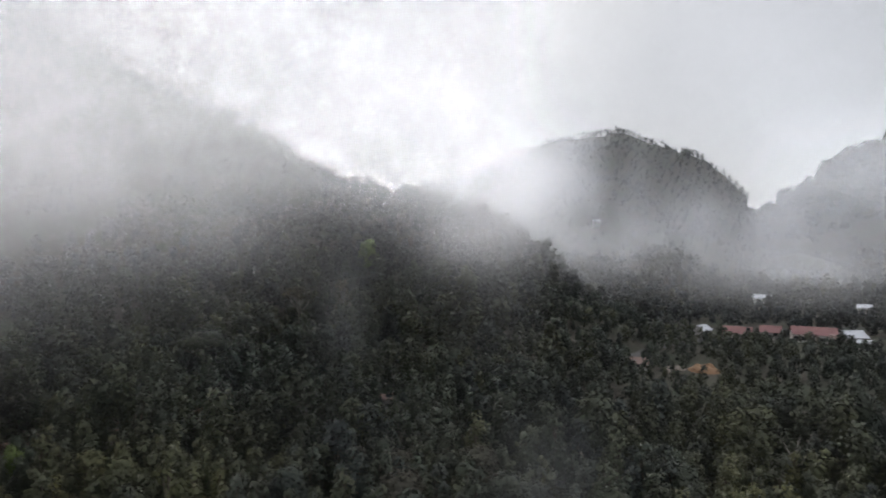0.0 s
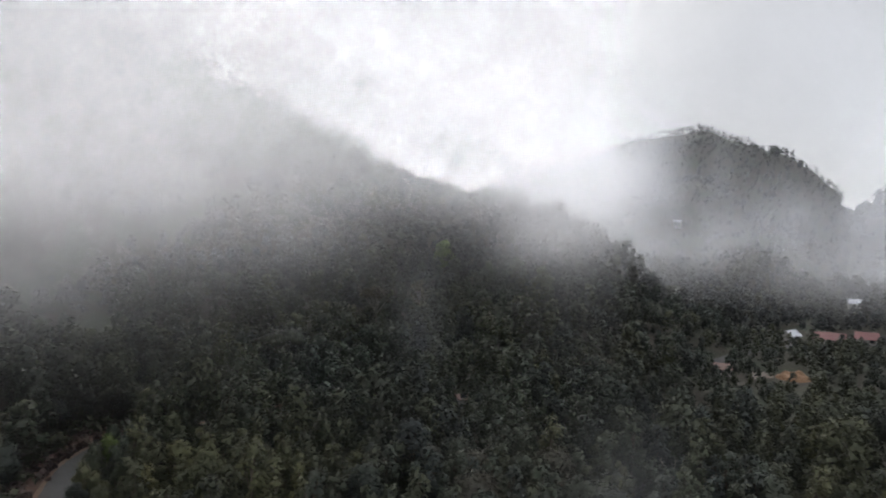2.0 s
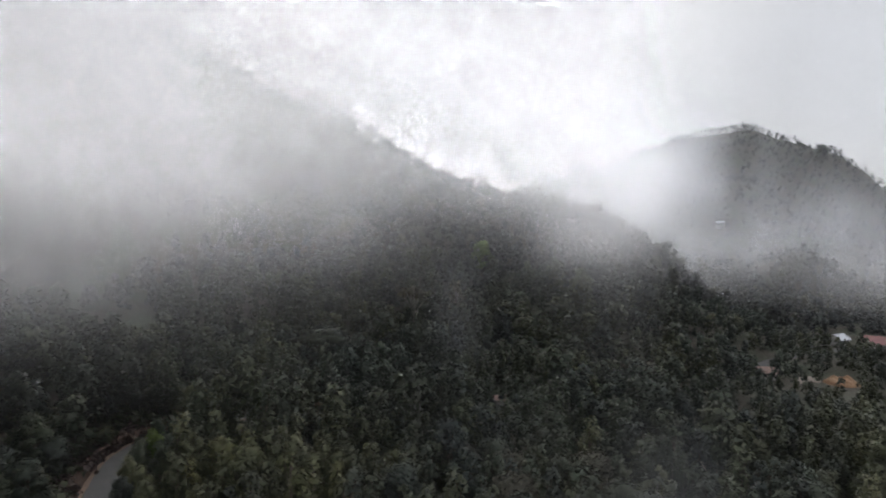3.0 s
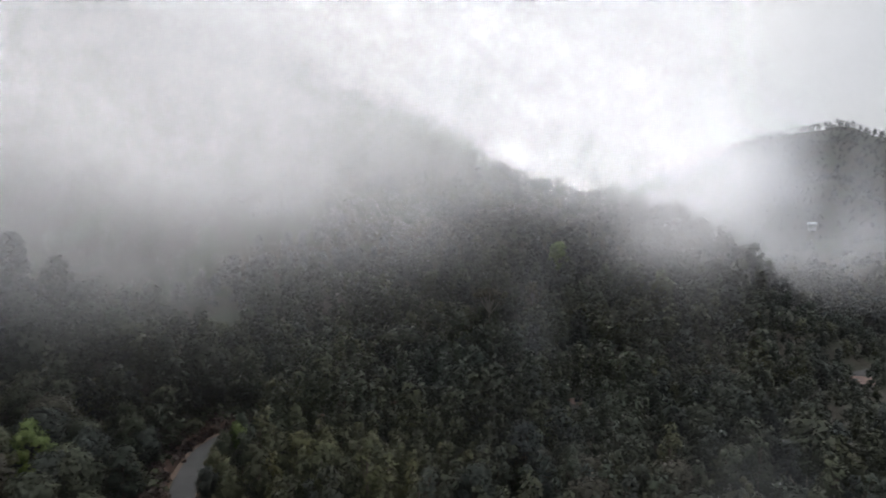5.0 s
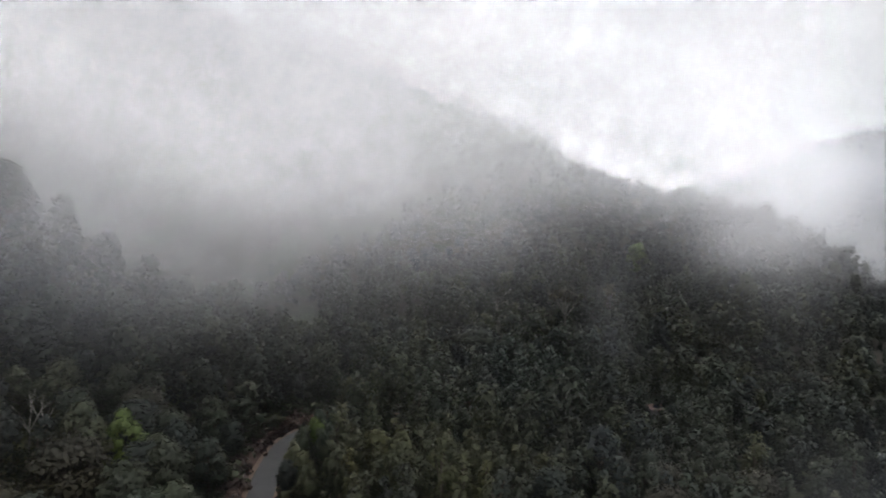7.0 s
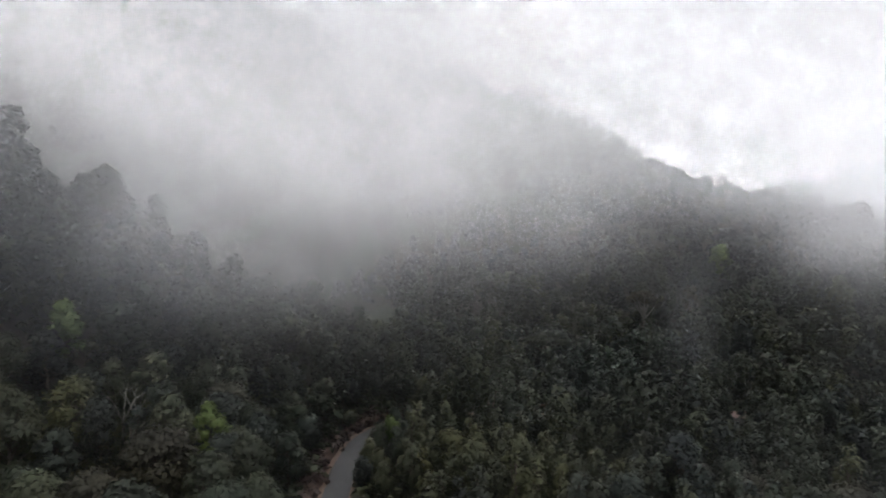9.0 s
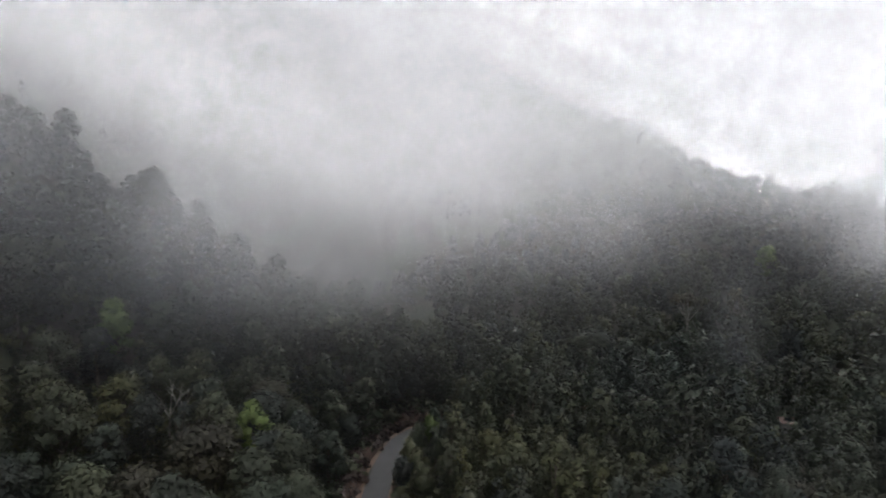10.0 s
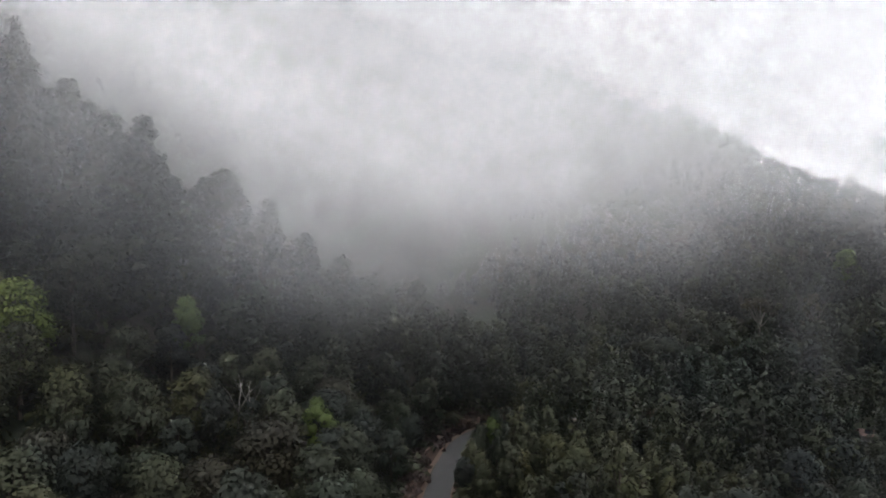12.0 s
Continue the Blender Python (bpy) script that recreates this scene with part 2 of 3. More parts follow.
def raw_height(x, y):
    x, y = np.asarray(x, float), np.asarray(y, float)
    floor = np.clip(-0.02 * (y - 110), -6, 1) + 0.6 * wave(x, y, 30, 3)
    z = floor
    for crest in CRESTS:
        pts = np.array([(*polar(a, r), h, w) for a, r, h, w in crest])
        best_d, best_h, width = np.full(x.shape, 1e9), np.zeros(x.shape), np.ones(x.shape)
        for (x0, y0, h0, w0), (x1, y1, h1, w1) in zip(pts, pts[1:]):
            dx, dy = x1 - x0, y1 - y0
            t = np.clip(((x - x0) * dx + (y - y0) * dy) / (dx * dx + dy * dy), 0, 1)
            d = np.hypot(x - x0 - t * dx, y - y0 - t * dy)
            near = d < best_d
            best_d, best_h = np.where(near, d, best_d), np.where(near, h0 + t * (h1 - h0), best_h)
            width = np.where(near, w0 + t * (w1 - w0), width)
        d = best_d * (1 + 0.16 * wave(x, y, 45, 11))
        u = np.clip(1 - d / width, 0, 1)
        prof = u ** 1.25
        cand = floor + np.maximum(best_h + np.where(width > 200, 3.0, 0.0) - floor, 0) * prof + 1.5 * wave(x, y, 22, 5) * np.minimum(u * 4, 1)
        k = 2.5
        m = np.maximum(z, cand)
        z = m + k * np.log(np.exp((z - m) / k) + np.exp((cand - m) / k)) - k * math.log(2) * np.exp(-np.abs(z - cand) / k)
    far = np.clip((np.hypot(x, y) - 1100) / 900, 0, 1)
    return z * (1 - far) + 20 * far * (1 + wave(x, y, 300, 9))


ROAD_Z = np.convolve(np.pad(np.minimum(raw_height(ROAD_LINE[:, 0], ROAD_LINE[:, 1]), 2.0), 12, "edge"), np.ones(25) / 25, "valid")


def road_near(x, y):
    """Distance to the road's middle, its height there, and the side (+1: left of the way out)."""
    x, y = np.asarray(x, float).ravel(), np.asarray(y, float).ravel()
    d, z, side = np.full(x.shape, 1e9), np.zeros(x.shape), np.zeros(x.shape)
    way = np.gradient(ROAD_LINE, axis=0)
    for (px, py), pz, (wx, wy) in zip(ROAD_LINE, ROAD_Z, way):
        dd = np.hypot(x - px, y - py)
        n = dd < d
        d, z, side = np.where(n, dd, d), np.where(n, pz, z), np.where(n, np.sign(wx * (y - py) - wy * (x - px)), side)
    return d, z, side


def height(x, y):
    shape = np.shape(x)
    z = raw_height(x, y)
    d, rz, side = road_near(x, y)
    d, rz = d.reshape(shape), rz.reshape(shape)
    w = np.clip((d - 3.2) / 5.0, 0, 1)
    w = w * w * (3 - 2 * w)
    return (rz - 0.12) * (1 - w) + z * w


def mesh_object(name, verts, faces, material, parent=None, smooth=True):
    me = bpy.data.meshes.new(name)
    me.from_pydata([tuple(v) for v in verts], [], [tuple(f) for f in faces])
    me.materials.append(material)
    if smooth:
        me.shade_smooth()
    ob = new(name, me)
    ob.parent = parent
    return ob


def quad_mesh(name, verts, quads, material, normals=None):
    """A mesh from large arrays of corners and quads."""
    me = bpy.data.meshes.new(name)
    n = len(quads)
    me.vertices.add(len(verts))
    me.vertices.foreach_set("co", np.asarray(verts, np.float32).ravel())
    me.loops.add(4 * n)
    me.loops.foreach_set("vertex_index", np.asarray(quads, np.int32).ravel())
    me.polygons.add(n)
    me.polygons.foreach_set("loop_start", np.arange(0, 4 * n, 4, dtype=np.int32))
    me.update(calc_edges=True)
    me.validate()
    me.materials.append(material)
    if normals is not None:
        me.shade_smooth()
        me.normals_split_custom_set_from_vertices(normals.astype(np.float32))
    return me


def part(name, bm, material, parent, label=""):
    me = bpy.data.meshes.new(name)
    bm.to_mesh(me)
    bm.free()
    me.materials.append(material)
    ob = new(name, me)
    ob.parent = parent
    if label:
        tagged(ob, label)
    return ob


def build_ground():
    rings = np.concatenate([[0.0], np.linspace(10, 60, 11), np.geomspace(64, 3800, 150)])
    turns = np.radians(np.concatenate([np.arange(-80, 45, 0.7), np.arange(45, 280, 3.0)]))
    R, A = np.meshgrid(rings, turns, indexing="ij")
    X, Y = R * np.sin(A), R * np.cos(A)
    Z = height(X, Y)
    n = len(turns)
    verts = np.stack([X, Y, Z], -1).reshape(-1, 3)
    i, j = np.meshgrid(np.arange(len(rings) - 1), np.arange(n), indexing="ij")
    j2 = (j + 1) % n
    quads = np.stack([i * n + j, i * n + j2, (i + 1) * n + j2, (i + 1) * n + j], -1).reshape(-1, 4)[:, ::-1]
    me = quad_mesh("ground", verts, quads, GROUND)
    me.shade_smooth()
    tagged(new("ground", me), "dark forest floor rising into wooded hills", "ground", kind="structure")


build_ground()


def strip(name, offsets, material, lift=None, i0=0, i1=None):
    """A band along the road: offsets across it in metres (left minus), each with a rise."""
    line, z = ROAD_LINE[i0:i1], ROAD_Z[i0:i1]
    way = np.gradient(line, axis=0)
    way /= np.linalg.norm(way, axis=1)[:, None]
    right = np.stack([way[:, 1], -way[:, 0]], 1)
    verts, m = [], len(offsets)
    for k in range(len(line)):
        for q, (o, rise) in enumerate(offsets):
            wob = 0.25 * math.sin(k * 0.9 + q) + 0.2 * math.sin(k * 0.37 + 2 * q) if lift else 0
            x, y = line[k] + right[k] * (o + wob * (0.6 if q else 0.25))
            verts.append((x, y, z[k] + rise * (1 + (0.5 * wob if lift else 0))))
    faces = [(k * m + q, k * m + q + 1, (k + 1) * m + q + 1, (k + 1) * m + q) for k in range(len(line) - 1) for q in range(m - 1)]
    return mesh_object(name, verts, faces, material)


h = ROAD_WIDTH / 2
bends = [int(np.argmin(np.hypot(*(ROAD_LINE - np.array(polar(a, r))).T))) for a, r in ((-39, 58), (-17, 129))]
BANK = (bends[0], bends[1])
tagged(strip("road", [(-h, 0.0), (-h * 0.5, 0.05), (0, 0.07), (h * 0.5, 0.05), (h, 0.0)], ASPHALT),
       "narrow worn grey asphalt road curving through the trees", "road", kind="structure")
tagged(strip("road_shoulder", [(-h - 0.9, -0.10), (-h - 0.4, -0.03), (-h + 0.05, -0.01)], VERGE_EARTH, lift=True, i0=BANK[0], i1=BANK[1]),
       "tan dusty earth verge along the asphalt", "verge", kind="structure")
tagged(strip("road_shoulder", [(h - 0.05, -0.01), (h + 0.35, -0.03), (h + 0.8, -0.10)], VERGE_EARTH, lift=True, i0=BANK[0], i1=BANK[1]),
       "tan dusty earth verge along the asphalt", "verge", kind="structure")
tagged(strip("earth_bank", [(-h - 0.7, -0.1), (-h - 1.0, 0.35), (-h - 1.4, 0.9), (-h - 1.9, 1.0), (-h - 2.6, 0.6), (-h - 3.4, -0.3)], RED_EARTH, lift=True, i0=BANK[0], i1=BANK[1]),
       "cut bank of bare reddish earth beside the road", "earth bank", kind="structure")

# ---------------------------------------------------------------- trees


def leaf_cloud(rng, lobes, count, size, up=0.55):
    """Sprays of leaves, two bent triangles each, set on the skins of a group of lobes (centre, radii)."""
    area = np.array([r[0] * r[2] for _, r in lobes])
    pick = rng.choice(len(lobes), count, p=area / area.sum())
    c, rad = np.array([l[0] for l in lobes])[pick], np.array([l[1] for l in lobes])[pick]
    d = rng.normal(size=(count, 3))
    d[:, 2] = np.abs(d[:, 2]) * np.where(rng.rand(count) < 0.78, 1, -1)
    d /= np.linalg.norm(d, axis=1)[:, None]
    p = c + d * rad * (0.58 + 0.50 * rng.rand(count, 1) + 0.38 * (rng.rand(count, 1) > 0.86) * rng.rand(count, 1))
    mids = np.array([l[0] for l in lobes])
    span = np.maximum(np.ptp(mids, axis=0) / 2 + np.mean([l[1] for l in lobes], axis=0), 0.3)
    crown = (p - (mids.min(axis=0) + mids.max(axis=0)) / 2) / span          # the way out of the whole crown
    soft = 0.85 * crown + 0.28 * d + np.array([0, 0, 0.12]) + 0.10 * rng.normal(size=(count, 3))
    soft /= np.linalg.norm(soft, axis=1)[:, None]
    nrm = d + np.array([0, 0, up]) + 0.42 * rng.normal(size=(count, 3))
    nrm /= np.linalg.norm(nrm, axis=1)[:, None]
    a = np.cross(nrm, rng.normal(size=(count, 3)))
    a /= np.linalg.norm(a, axis=1)[:, None]
    b = np.cross(nrm, a)
    s = size * (0.55 + 0.75 * rng.rand(count, 1))
    w = s * (0.55 + 0.35 * rng.rand(count, 1))
    bend = nrm * s * 0.22
    v = np.stack([p - a * s - bend, p - b * w + bend * 0.3, p + a * s - bend, p + b * w + bend * 0.3], 1)
    flip = np.einsum("ij,ij->i", np.cross(v[:, 1] - v[:, 0], v[:, 2] - v[:, 0]), soft) < 0
    v[flip] = v[flip][:, ::-1]
    return v.reshape(-1, 3), np.arange(4 * count).reshape(-1, 4), np.repeat(soft, 4, axis=0)


def make_lobes(rng, kind, hgt, rad):
    """The lobes of a crown: young trees are upright and narrow, old ones broad and many-headed."""
    lobes = []
    if kind == "young":
        n = 5 + rng.randint(3)
        for k in range(n):
            f = k / (n - 1)
            off = rad * 0.38 * (1 - 0.4 * f)
            a = rng.uniform(0, 6.28)
            r = rad * (0.85 - 0.45 * f) * rng.uniform(0.8, 1.15)
            lobes.append(((off * math.cos(a), off * math.sin(a), hgt * (0.38 + 0.54 * f)), (r, r, r * 1.05)))
    elif kind == "umbrella":
        for k in range(14):
            a, q = k * 2.4, rad * 0.8 * math.sqrt((k + 0.5) / 14)
            r = rad * rng.uniform(0.26, 0.36)
            lobes.append(((q * math.cos(a), q * math.sin(a), hgt * (0.9 - 0.16 * (q / rad) ** 2 + rng.uniform(-0.07, 0.03))), (r, r, r * 0.42)))
    else:
        n = 12 + rng.randint(5)
        for k in range(n):
            a, f = k * 2.4 + rng.uniform(-0.4, 0.4), (k + 0.5) / n
            q = rad * 0.66 * math.sqrt(f)
            r = rad * rng.uniform(0.28, 0.46)
            deep = min(0.6 * hgt, 2.5 * rad)
            zc = hgt * 0.96 - deep * f ** 1.2 - r * 0.6 + 0.10 * rad * rng.uniform(-1, 1)
            lobes.append(((q * math.cos(a), q * math.sin(a), zc), (r, r, r * rng.uniform(0.75, 0.95))))
    return lobes


def limb(bm, a, b, ra, rb, sides=6):
    a, b = Vector(a), Vector(b)
    rot = (b - a).to_track_quat("Z", "Y").to_matrix()
    rings = []
    for p, r in ((a, ra), (a.lerp(b, 0.5) + rot @ Vector((ra * 0.5, 0, 0)), (ra + rb) / 2), (b, rb)):
        rings.append([bm.verts.new(p + rot @ Vector((r * math.cos(k * 6.2832 / sides), r * math.sin(k * 6.2832 / sides), 0))) for k in range(sides)])
    for q in (0, 1):
        for k in range(sides):
            bm.faces.new((rings[q][k], rings[q][(k + 1) % sides], rings[q + 1][(k + 1) % sides], rings[q + 1][k]))


def tree_proto(name, kind, hgt, rad, leaves, size, leaf, bark, seed, label, group):
    rng = np.random.RandomState(seed)
    root = new(name)
    lobes = make_lobes(rng, kind, hgt, rad)
    bm = bmesh.new()
    top = (0.05 * hgt * rng.uniform(-1, 1), 0.05 * hgt * rng.uniform(-1, 1), hgt * 0.8)
    limb(bm, (0, 0, -1.2), top, 0.028 * hgt, 0.008 * hgt, 7)
    for c, r in lobes:
        z0 = min(c[2] * 0.72, hgt * 0.6)
        limb(bm, (top[0] * z0 / top[2], top[1] * z0 / top[2], z0), c, 0.011 * hgt, 0.004 * hgt, 5)
    part("trunk", bm, bark, root)
    v, q, nn = leaf_cloud(rng, lobes, leaves, size)
    crown = new("crown", quad_mesh("crown", v, q, leaf, nn))
    crown.parent = root
    return tagged(root, label, "tree", group)


PROTOS = {"young": [], "broad": [], "special": []}
for k in range(6):
    PROTOS["young"].append(tree_proto("young_tree", "young", 7.2 + 0.5 * k, 1.45 + 0.09 * k, 1050, 0.20,
                                      (LEAF_DARK, LEAF_OLIVE, LEAF_DARK)[k % 3], BARK, 20 + k,
                                      ("slender young tree with dense dark green leaves", "slender young tree with dull olive leaves")[k % 3 == 1],
                                      "young trees on the valley floor"))
for k in range(7):
    PROTOS["broad"].append(tree_proto("broadleaf_tree", "broad", 10.2 + 0.7 * (k % 4), 3.3 + 0.28 * (k % 5), 3400, 0.215,
                                      (LEAF_DARK, LEAF_OLIVE, LEAF_DARK, LEAF_DARK, LEAF_BROWN, LEAF_OLIVE, LEAF_DARK)[k], BARK, 50 + k,
                                      ("round-headed broadleaf tree with dark green foliage", "round-headed broadleaf tree with dull olive foliage",
                                       "round-headed broadleaf tree with dark green foliage", "round-headed broadleaf tree with dark green foliage",
                                       "broadleaf tree with dry brownish foliage", "round-headed broadleaf tree with dull olive foliage",
                                       "round-headed broadleaf tree with dark green foliage")[k],
                                      "broadleaf trees on the near slope"))

used = set()


def place(proto, x, y, scale, turn):
    """The prototype itself the first time, a copy after that."""
    z = float(height(np.array([x]), np.array([y]))[0])
    m = pose(x, y, z, 0, 0, turn)
    if proto.name in used:
        ob = copy_thing(proto, m)
    else:
        used.add(proto.name)
        ob, ob.matrix_basis = proto, m
    ob.scale = (scale, scale, scale * random.uniform(0.9, 1.12))
    return ob


def scatter(az0, az1, r0, r1, spacing, rng):
    """Jittered places in a sector, at least 0.6 spacings apart by their grid."""
    out = []
    n = int(2 * r1 / spacing) + 2
    for i in range(-n // 2, n // 2 + 1):
        for j in range(0, n):
            x, y = (i + 0.5 * (j % 2) + rng.uniform(-0.33, 0.33)) * spacing, (j + rng.uniform(-0.33, 0.33)) * spacing
            r, az = math.hypot(x, y), math.degrees(math.atan2(x, y))
            if r0 <= r < r1 and az0 <= az < az1:
                out.append((x, y))
    return np.array(out)


def clear_of_road(p, gap):
    d, _, _ = road_near(p[:, 0], p[:, 1])
    return p[d > np.where(np.degrees(np.arctan2(p[:, 0], p[:, 1])) > -24, 2.1, gap)]


# places kept open: bearing from and to, distance from and to
OPENINGS = [(19.6, 20.9, 244, 264), (21.7, 23.8, 243, 256), (24.4, 25.6, 256, 274), (26.4, 31.6, 243, 262), (23.6, 25.1, 330, 386), (30.1, 31.6, 320, 362),
            (19.2, 21.6, 172, 192), (17.9, 19.0, 180, 190), (15.2, 16.2, 166, 181), (-5.0, -3.8, 122, 139), (5.8, 7.4, 140, 160), (-34.6, -30.7, 80, 115), (-39.0, -30.5, 64, 88)]


def open_ground(p):
    az, r = np.degrees(np.arctan2(p[:, 0], p[:, 1])), np.hypot(p[:, 0], p[:, 1])
    keep = np.ones(len(p), bool)
    for a0, a1, r0, r1 in OPENINGS:
        keep &= ~((az > a0) & (az < a1) & (r > r0) & (r < r1))
    return p[keep]


def ground_z(x, y):
    return float(height(np.array([x]), np.array([y]))[0])


NEAR = 92.0
rng = np.random.RandomState(4)
p = open_ground(clear_of_road(scatter(-31, 34, 64, NEAR, 3.3, rng), 4.2))
for x, y in p:
    proto = PROTOS["young"][rng.randint(6)] if rng.rand() < 0.84 else PROTOS["broad"][rng.randint(7)]
    place(proto, x, y, rng.uniform(0.72, 1.2) * (1 if proto in PROTOS["young"] else 0.78), rng.uniform(0, 360))
p = open_ground(clear_of_road(scatter(-71, -31, 52, 104, 5.5, rng), 5.2))
for x, y in p:
    proto = PROTOS["broad"][rng.randint(7)] if rng.rand() < 0.85 else PROTOS["young"][rng.randint(6)]
    place(proto, x, y, rng.uniform(0.7, 1.15), rng.uniform(0, 360))


def lone_tree(name, kind, az, r, el_top, rad, leaf, label, leaves=3800, size=0.21, bark=BARK, seed=1, tallest=99.0):
    """A tree that stands out: its top lies el_top degrees above the eye's level, seen from the middle of the valley."""
    x, y = polar(az, r)
    z = ground_z(x, y)
    hgt = max(EYE + r * math.tan(radians(el_top)) - z, 5.0)
    while hgt > tallest and r < 160:               # further up, where the slope lifts it
        r, rad = r + 2.0, rad * (r + 2.0) / r
        x, y = polar(az, r)
        z = ground_z(x, y)
        hgt = max(EYE + r * math.tan(radians(el_top)) - z, 5.0)
    ob = tree_proto(name, kind, hgt, rad, leaves, size, leaf, bark, seed, label, "")
    ob.matrix_basis = pose(x, y, z, 0, 0, seed * 40)
    return ob


for az, r, top, rad, leaf, seed in ((-33.4, 122, -13.6, 2.9, LEAF_DARK, 21), (-35.4, 117, -13.4, 3.0, LEAF_DARK, 22), (-37.0, 108, -14.6, 2.8, LEAF_BROWN, 23),
                                    (-38.4, 99, -15.6, 2.8, LEAF_DARK, 24), (-39.6, 90, -17.4, 2.6, LEAF_OLIVE, 25), (-31.2, 126, -13.2, 3.0, LEAF_OLIVE, 26)):
    lone_tree("broadleaf_tree", "broad", az, r, top, rad, leaf, "leafy tree leaning over the roadside bank", seed=seed)
for az, r, top, rad, leaf, seed in ((-32.4, 97, -17.4, 1.6, LEAF_OLIVE, 41), (-31.4, 99, -16.7, 1.7, LEAF_YELLOW, 42), (-33.2, 91, -18.9, 1.5, LEAF_OLIVE, 43), (-33.7, 85, -20.4, 1.5, LEAF_DARK, 44),
                                    (-32.3, 88, -18.6, 1.6, LEAF_OLIVE, 45), (-31.1, 92, -17.0, 1.7, LEAF_DARK, 46), (-32.0, 83, -19.8, 1.6, LEAF_OLIVE, 47), (-31.2, 105, -16.0, 1.6, LEAF_DARK, 48)):
    lone_tree("young_tree", "young", az, r, top, rad, leaf, "low fresh green tree at the inner bend of the road", 1300, 0.20, seed=seed)
lone_tree("umbrella_tree", "umbrella", -18.9, 150, -9.0, 6.4, LEAF_DARK, "wide flat-topped tree with layered grey-green foliage", 3600, 0.34, seed=3)
lone_tree("yellow_green_tree", "broad", -45.6, 78, -14.4, 2.6, LEAF_YELLOW, "tree with fresh yellow-green leaves beside the road", seed=4, tallest=11.0)
lone_tree("yellow_green_tree", "broad", -55.6, 89, -6.2, 2.2, LEAF_FRESH, "upright tree with bright fresh green leaves on the slope", 3600, seed=5, tallest=12.5)
lone_tree("yellow_green_tree", "broad", -67.0, 84, -4.4, 3.9, LEAF_FRESH, "large tree with fresh yellow-green crown on the slope", 5200, seed=6, tallest=12.5)
lone_tree("yellow_green_tree", "broad", -6.0, 236, -2.0, 4.6, LEAF_FRESH, "tree with fresh green crown on the hill's shoulder", 2000, 0.45, seed=7)
lone_tree("yellow_green_tree", "broad", -12.4, 125, -13.2, 2.5, LEAF_YELLOW, "round bush-like tree of clear green", seed=8)
lone_tree("broadleaf_tree", "broad", -28.5, 116, -12.7, 3.0, LEAF_OLIVE, "dome-shaped green tree at the bend of the road", seed=9)
lone_tree("broadleaf_tree", "broad", -53.0, 125, 3.5, 4.2, LEAF_OLIVE, "tall tree half lost in the mist", 3000, 0.33, seed=10, tallest=12.5)
lone_tree("broadleaf_tree", "broad", -65.5, 128, 5.6, 4.8, LEAF_OLIVE, "tall pale green tree high on the slope", 3200, 0.33, seed=11, tallest=12.5)
lone_tree("broadleaf_tree", "broad", -59.5, 138, 5.6, 4.2, LEAF_DARK, "tall dark tree rising into the mist", 2600, 0.33, seed=12, tallest=12.5)
lone_tree("tall_tree", "umbrella", -11.6, 178, -5.4, 4.2, LEAF_BROWN, "tall tree with a long pale bare trunk and thin brown crown", 420, 0.5, BARK_PALE, seed=13)
lone_tree("tall_tree", "umbrella", 6.5, 142, -10.6, 3.4, LEAF_BROWN, "tall thin-crowned tree with pale trunk", 320, 0.45, BARK_PALE, seed=14)
lone_tree("tall_tree", "broad", -8.0, 185, -4.9, 3.4, LEAF_BROWN, "sparse tree with grey limbs and few brown leaves", 260, 0.5, BARK_PALE, seed=15)
lone_tree("yellow_green_tree", "broad", 6.0, 148, -11.6, 3.0, LEAF_YELLOW, "yellowish bushy tree at the edge of a clearing", 900, 0.5, seed=16)
lone_tree("ridge_tree", "broad", 18.8, 612, 5.3, 5.0, LEAF_DARK, "lone round tree standing above the far ridge", 500, 1.0, seed=17)
lone_tree("ridge_tree", "umbrella", 17.4, 612, 5.4, 3.6, LEAF_DARK, "small flat-topped tree on the far ridge", 260, 1.0, seed=18)


def bare_tree(az, r, el_top, seed, label):
    """A leafless tree with pale forking branches."""
    rng = np.random.RandomState(seed)
    x, y = polar(az, r)
    z = ground_z(x, y)
    hgt = EYE + r * math.tan(radians(el_top)) - z
    root = new("bare_tree")
    root.matrix_basis = pose(x, y, z)
    bm = bmesh.new()
    fork = Vector((rng.uniform(-0.4, 0.4), rng.uniform(-0.4, 0.4), hgt * 0.5))
    limb(bm, (0, 0, -1), fork, 0.16, 0.10)
    part("trunk", bm, BARK_PALE, root)
    for k in range(5):
        bm = bmesh.new()
        a = k * 1.26 + rng.uniform(-0.3, 0.3)
        tip = fork + Vector((math.cos(a) * hgt * 0.16, math.sin(a) * hgt * 0.16, hgt * rng.uniform(0.22, 0.34)))
        limb(bm, fork, tip, 0.08, 0.05, 5)
        for q in range(3):
            b = a + rng.uniform(-1.1, 1.1)
            limb(bm, tip, tip + Vector((math.cos(b), math.sin(b), rng.uniform(0.5, 1.5))) * hgt * 0.1, 0.045, 0.02, 4)
        part("branch", bm, BARK_PALE, root)
    return tagged(root, label, "bare tree", "bare trees among the woods")


